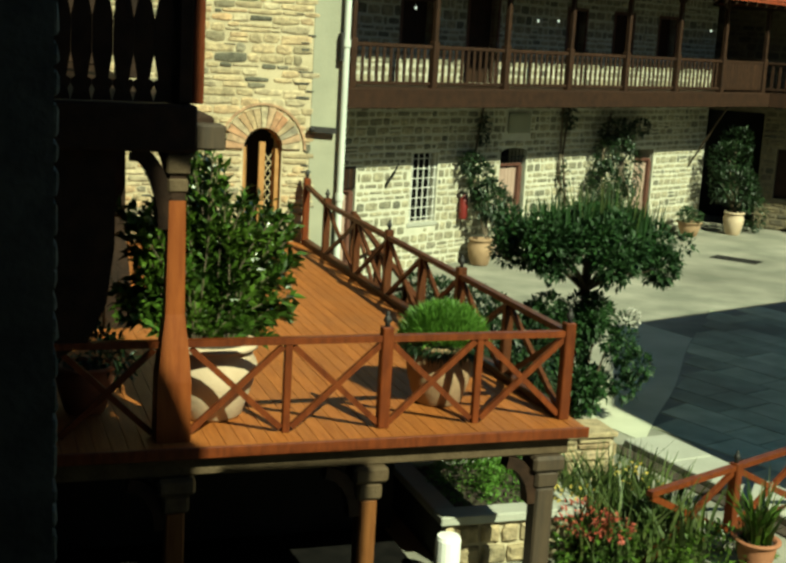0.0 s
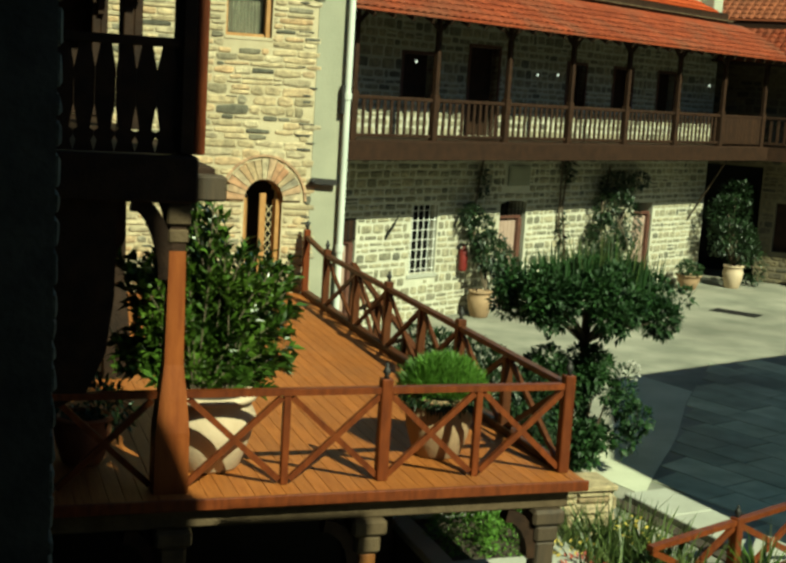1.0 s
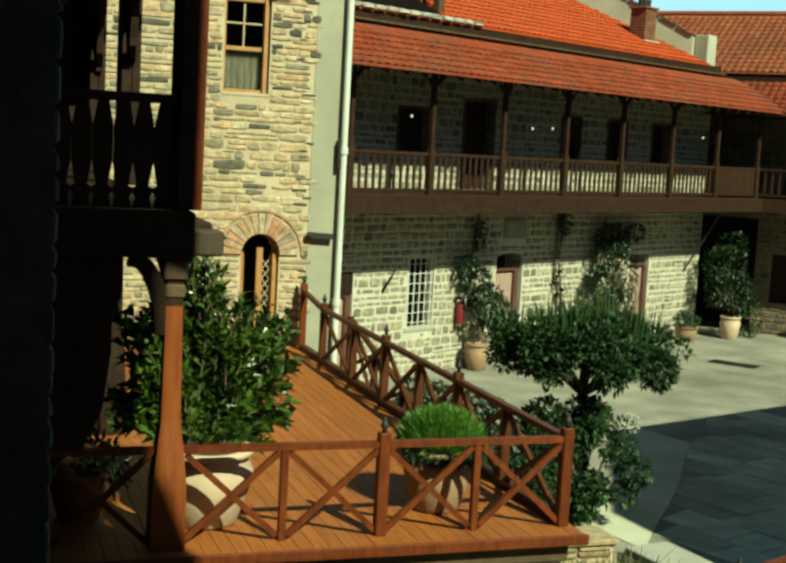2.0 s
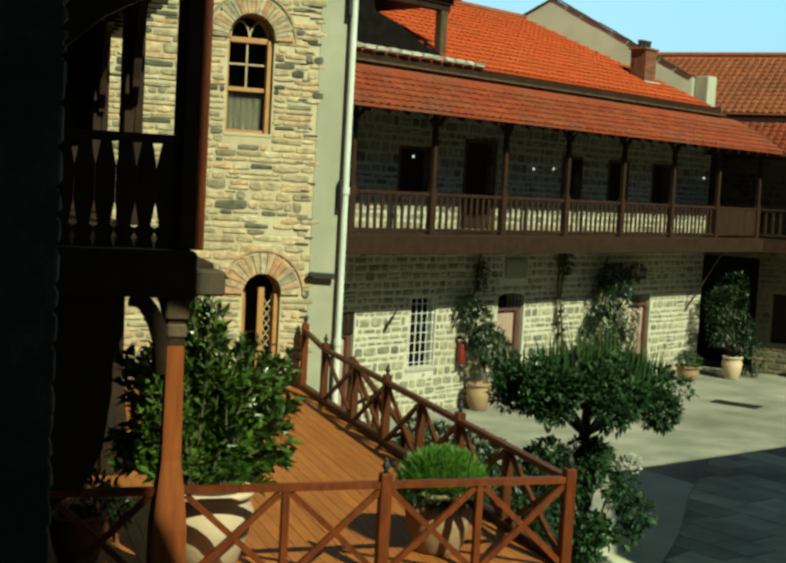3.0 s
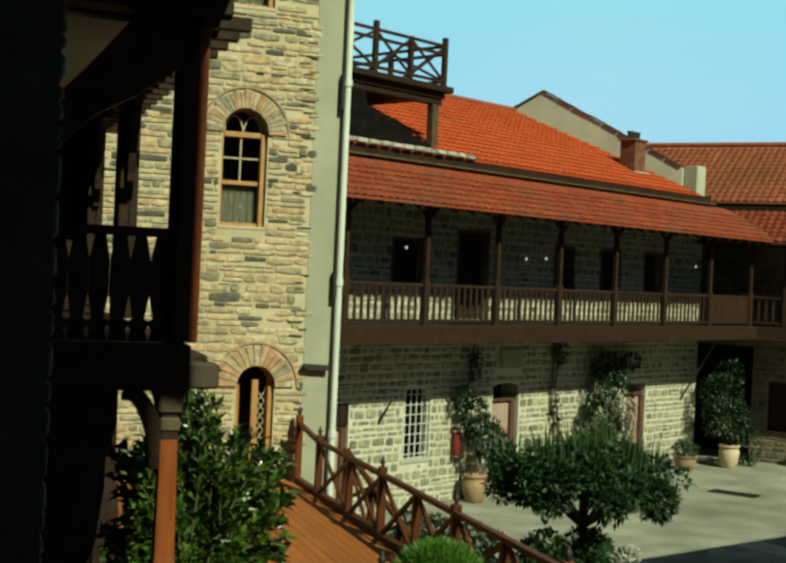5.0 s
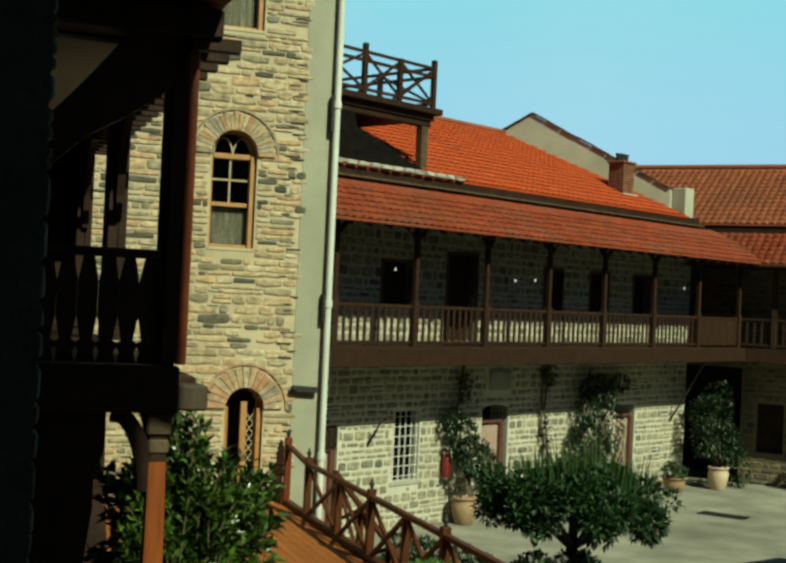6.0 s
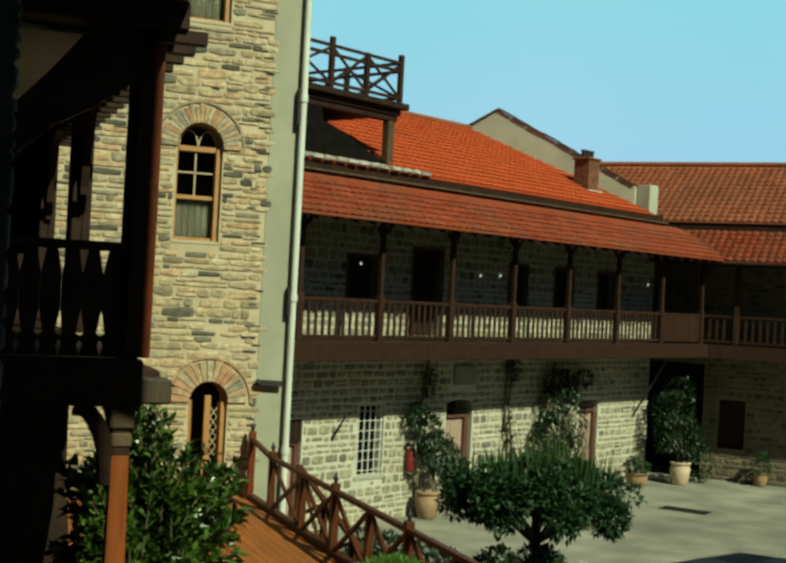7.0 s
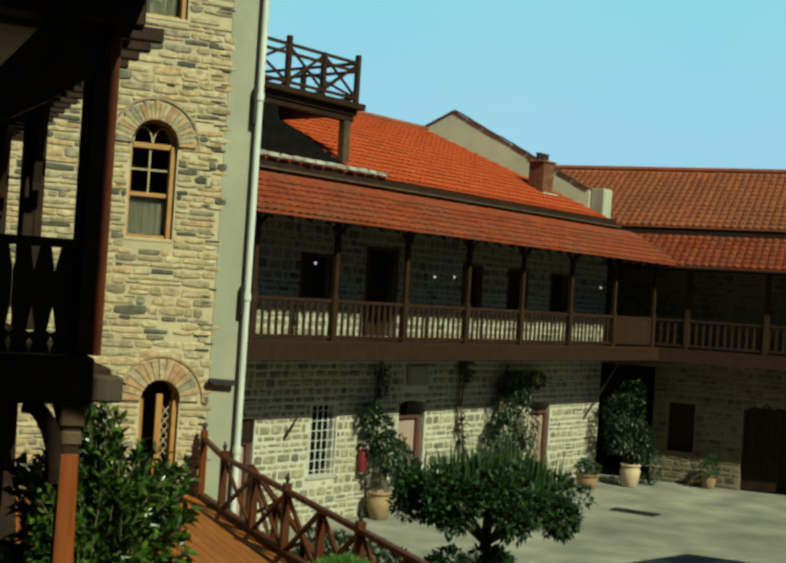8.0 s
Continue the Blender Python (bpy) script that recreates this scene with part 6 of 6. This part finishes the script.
vine(11.0, 0.9, "old leafy vine with hanging shoots on the wall", [[(0, 0, 0), (0.1, 0.2, 1.4), (0.2, 0.35, 2.6), (0.5, 0.4, 3.7)], [(0.1, 0, 0), (0.6, 0.2, 1.6), (1.3, 0.35, 2.3)], [(1.6, 0, 0), (1.2, 0.1, 1.6), (0.6, 0.2, 2.4)]],
     [((0.0, 0.1, 1.7), (0.55, 0.35, 0.7)), ((0.15, 0.2, 2.6), (0.4, 0.3, 0.5)), ((0.7, 0.25, 3.2), (0.7, 0.3, 0.35)), ((0.2, 0, 0.7), (0.6, 0.4, 0.6)), ((1.2, 0.3, 2.9), (0.35, 0.2, 0.25)), ((1.5, 0.2, 2.0), (0.3, 0.25, 0.7)), ((0.9, 0.2, 1.2), (0.5, 0.3, 0.6)), ((1.9, 0.3, 3.3), (0.4, 0.2, 0.2))], 2900, 73)
pot(MAIN @ Matrix.Translation((15.5, 0.8, 0)), 0.34, 0.44, OLD_CLAY, "wide terracotta bowl planter by the wall", 1.1)
shrub("bowl_plant", MAIN @ Matrix.Translation((15.5, 0.8, 0.4)), "low green plant in a terracotta bowl", "plant", [((0, 0, 0.18), (0.45, 0.4, 0.22)), ((-0.2, 0, 0.3), (0.25, 0.2, 0.2))], 500, 0.12, 0.05, LEAF_TREE, 74)
pot(MAIN @ Matrix.Translation((17.2, 0.25, 0)), 0.32, 0.7, PALE_POT, "tall pale clay jar with a shrub at the corner", 0.95)
shrub("corner_shrub", MAIN @ Matrix.Translation((17.4, 0.35, 0.6)), "large dark shrub in a clay jar at the shaded corner", "bush",
      [((0, 0, 0.9), (0.8, 0.6, 0.6)), ((-0.3, 0.2, 1.7), (0.8, 0.6, 0.6)), ((0.5, 0, 0.5), (0.7, 0.5, 0.5)), ((0.9, -0.2, 0.0), (0.45, 0.4, 0.6)), ((-0.6, 0.2, 1.0), (0.5, 0.4, 0.6)), ((0.2, 0.3, 2.3), (0.6, 0.5, 0.4))], 2600, 0.16, 0.07, LEAF_DARK, 75, ((0, 0, 0.1), 0.05))
pot(WING @ Matrix.Translation((1.72, 1.05, 0)), 0.24, 0.44, OLD_CLAY, "small brown clay pot by the side wing", 1.05)
shrub("pot_plant", WING @ Matrix.Translation((1.72, 1.05, 0.39)), "small green plant in a clay pot", "plant", [((0, 0, 0.2), (0.35, 0.3, 0.25)), ((0.1, 0, 0.5), (0.2, 0.15, 0.15))], 350, 0.13, 0.05, LEAF_TREE, 76)
wd = Mesh().cbox(0.25, 1.1, WALL + 0.2, WALL + 0.26, 1.02, 2.6, 0.005)
part("window_shutter", wd, DARK_WOOD, wing)
gate = part("gate", Mesh().box(2.62, 4.2, WALL + 0.312, WALL + 0.35, 0.0, 2.75), DARK_WOOD, wing, "dark plank double gate")
for k in range(8):
    part("board", Mesh().cbox(2.64 + k * 0.196, 2.83 + k * 0.196, WALL + 0.25, WALL + 0.31, 0.0, 2.7, 0.006), DARK_WOOD, gate)

# ---- pieces: stones, slabs, roof tiles ----
r = random.Random(81)
rest = Mesh()
made = 0
coursed = []
for a, b, lo, hi in stone_layout(r, -5.5, 0.3, 1.85, 13.4, 0.065, 0.18, 0.14, 0.6, 0.016, lambda *q: False):
    # some stones are sunk in the mortar, some are thin slips
    k = r.random()
    if k < 0.03:
        continue
    if k < 0.12:
        lo += (hi - lo) * r.uniform(0.15, 0.4)
    elif k < 0.2:
        hi -= (hi - lo) * r.uniform(0.15, 0.4)
    if r.random() < 0.1:
        a += (b - a) * r.uniform(0.1, 0.3)
    if hi - lo > 0.035:
        coursed.append((a, b, lo + r.uniform(-.012, .012), hi))
trimmed = []
for a, b, lo, hi in coursed:
    end = 0.14 + 0.06 * math.sin(lo * 9.7) * math.cos(lo * 4.1)
    if b > end:
        b = end
    if b - a > (0.16 if b > 0.0 else 0.07):
        trimmed.append((a, b, lo, hi))
for a, b, lo, hi in fit_stones(trimmed, TOWER_WINDOWS, 0.36, 0.025):
    if made < 300 and a > -1.95 and 2.4 < lo < 8.6:
        m = Mesh()
        stone_into(m, r, a, b, lo, hi, TF, 0.02, 0.9)
        part("stone", m, TOWER_STONE, tower)
        made += 1
    else:
        stone_into(rest, r, a, b, lo, hi, TF, 0.02, 0.9)
c = part("stonework", rest, TOWER_STONE, tower)
tagged(c, kind="stuff")
# thin dark pieces that paint shaded slots and slim stones into the bed joints, most of them near the corner and the
# windows
slips = Mesh()
for k in range(120):
    u = r.choice((r.uniform(-0.3, -0.05), r.uniform(-3.9, -0.4)))
    z, wd_, ht = r.uniform(2.2, 12.8), r.uniform(0.1, 0.3), r.uniform(0.018, 0.05)
    wd_ = min(wd_, 0.1 - u)
    if any(p - 0.32 < u + wd_ and u < q + 0.32 and lo - 0.1 < z < sp + rise + 0.45 for p, q, lo, sp, rise in TOWER_WINDOWS):
        continue
    stone_into(slips, r, u, u + wd_, z, z + ht, TF - 0.012, 0.014, 0.9)
c = part("slate_slip", slips, SLOT_DARK, tower, "thin dark stones and painted slots of shade in the joints")
tagged(c, kind="stuff")
rest, made = Mesh(), 0
for lo_z, hi_z, ops in ((0.0, 3.95, DOORS + [GRILLE, (7.1, 8.1, 3.15, 3.76, 0)]), (4.42, 8.0, UPPER)):
    for a, b, lo, hi in fit_stones(stone_layout(r, -4.4, 17.18, lo_z, hi_z, 0.12, 0.27, 0.16, 0.46, 0.055, lambda *q: False), ops, 0.0, 0.05):
        if made < 300 and lo_z < 1 and 1.9 < a < 9.5 and lo < 3.0:
            m = Mesh()
            stone_into(m, r, a, b, lo, hi, WALL, 0.02)
            part("stone", m, WALL_STONE, main)
            made += 1
        else:
            stone_into(rest, r, a, b, lo, hi, WALL, 0.02)
c = part("stonework", rest, WALL_STONE, main)
tagged(c, kind="stuff")
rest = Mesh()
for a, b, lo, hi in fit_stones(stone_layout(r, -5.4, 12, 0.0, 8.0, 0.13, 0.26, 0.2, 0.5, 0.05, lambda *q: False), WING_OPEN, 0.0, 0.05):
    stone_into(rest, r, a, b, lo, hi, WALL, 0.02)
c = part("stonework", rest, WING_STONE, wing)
tagged(c, kind="stuff")
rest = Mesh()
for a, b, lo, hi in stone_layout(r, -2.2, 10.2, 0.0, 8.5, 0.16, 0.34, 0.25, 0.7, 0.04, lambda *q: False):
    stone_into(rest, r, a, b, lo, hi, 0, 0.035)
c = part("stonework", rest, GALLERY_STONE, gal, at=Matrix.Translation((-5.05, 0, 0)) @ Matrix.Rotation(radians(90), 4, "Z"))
tagged(c, kind="stuff")
# slate slabs of the court, laid in rows of uneven width
pave = Matrix.Translation((4.2, 15.5, 0)) @ Matrix.Rotation(radians(38), 4, "Z")
court = thing("pavement", pave, "grey slate slabs laid in rows across the court", "pavement", kind="structure")
# pale screed apron from seam to tree, its colour raised to brighten the shade
ap = Mesh()
line = [0.75 + 0.35 * i for i in range(18)]
inner = [(q, 0.905 + 0.66 * q + 0.05 * math.sin(q * 1.3)) for q in line]
rim = inner + [(q + 0.1 * math.sin(q * 2), y + 1.1 + 0.08 * q) for q, y in reversed(inner)]
nr = len(rim)
ap.v = [(q, y, 0.0) for q, y in rim] + [(q, y, 0.01) for q, y in rim]
ap.f = [tuple(range(nr))[::-1], tuple(range(nr, 2 * nr))] + [(i, (i + 1) % nr, nr + (i + 1) % nr, nr + i) for i in range(nr)]
part("apron", ap, PALE_SCREED, court, "pale smooth screed apron")
slab_count = 0
x = -1.0
while x < 12:
    wdt = r.uniform(0.55, 0.95)
    y = -4.5 + r.uniform(0, 0.6)
    while y < 12.5:
        ln = r.uniform(0.6, 1.4)
        # the slabs begin at a seam in the screed, cut along its line, and stop short of the far court
        seam = [0.9 + 0.66 * q + 0.05 * math.sin(q * 1.3) - 0.006 for q in (x, x + wdt)]
        e0, e1 = min(y + ln - 0.007, seam[0]), min(y + ln - 0.007, seam[1])
        p = pave @ Vector((x + wdt / 2, (y + (e0 + e1) / 2) / 2, 0))
        if min(e0, e1) - y > 0.08 and p.x > 4.28 + max(0.0, 18.44 - p.y) * 0.347 and p.y < 25.4 + 0.32 * (p.x - 4.4) and p.x < 13 and slab_count < 330:
            zt = 0.014 + r.uniform(0, 0.006)
            xa, xb, ya = x + 0.007, x + wdt - 0.007, y + 0.007
            m = Mesh().quadbox([(xa, ya, 0), (xb, ya, 0), (xb, e1, 0), (xa, e0, 0), (xa + 0.006, ya + 0.006, zt), (xb - 0.006, ya + 0.006, zt), (xb - 0.006, e1 - 0.006, zt), (xa + 0.006, e0 - 0.006, zt)])
            part("slab", m, SLATE, court)
            slab_count += 1
        y += ln
    x += wdt
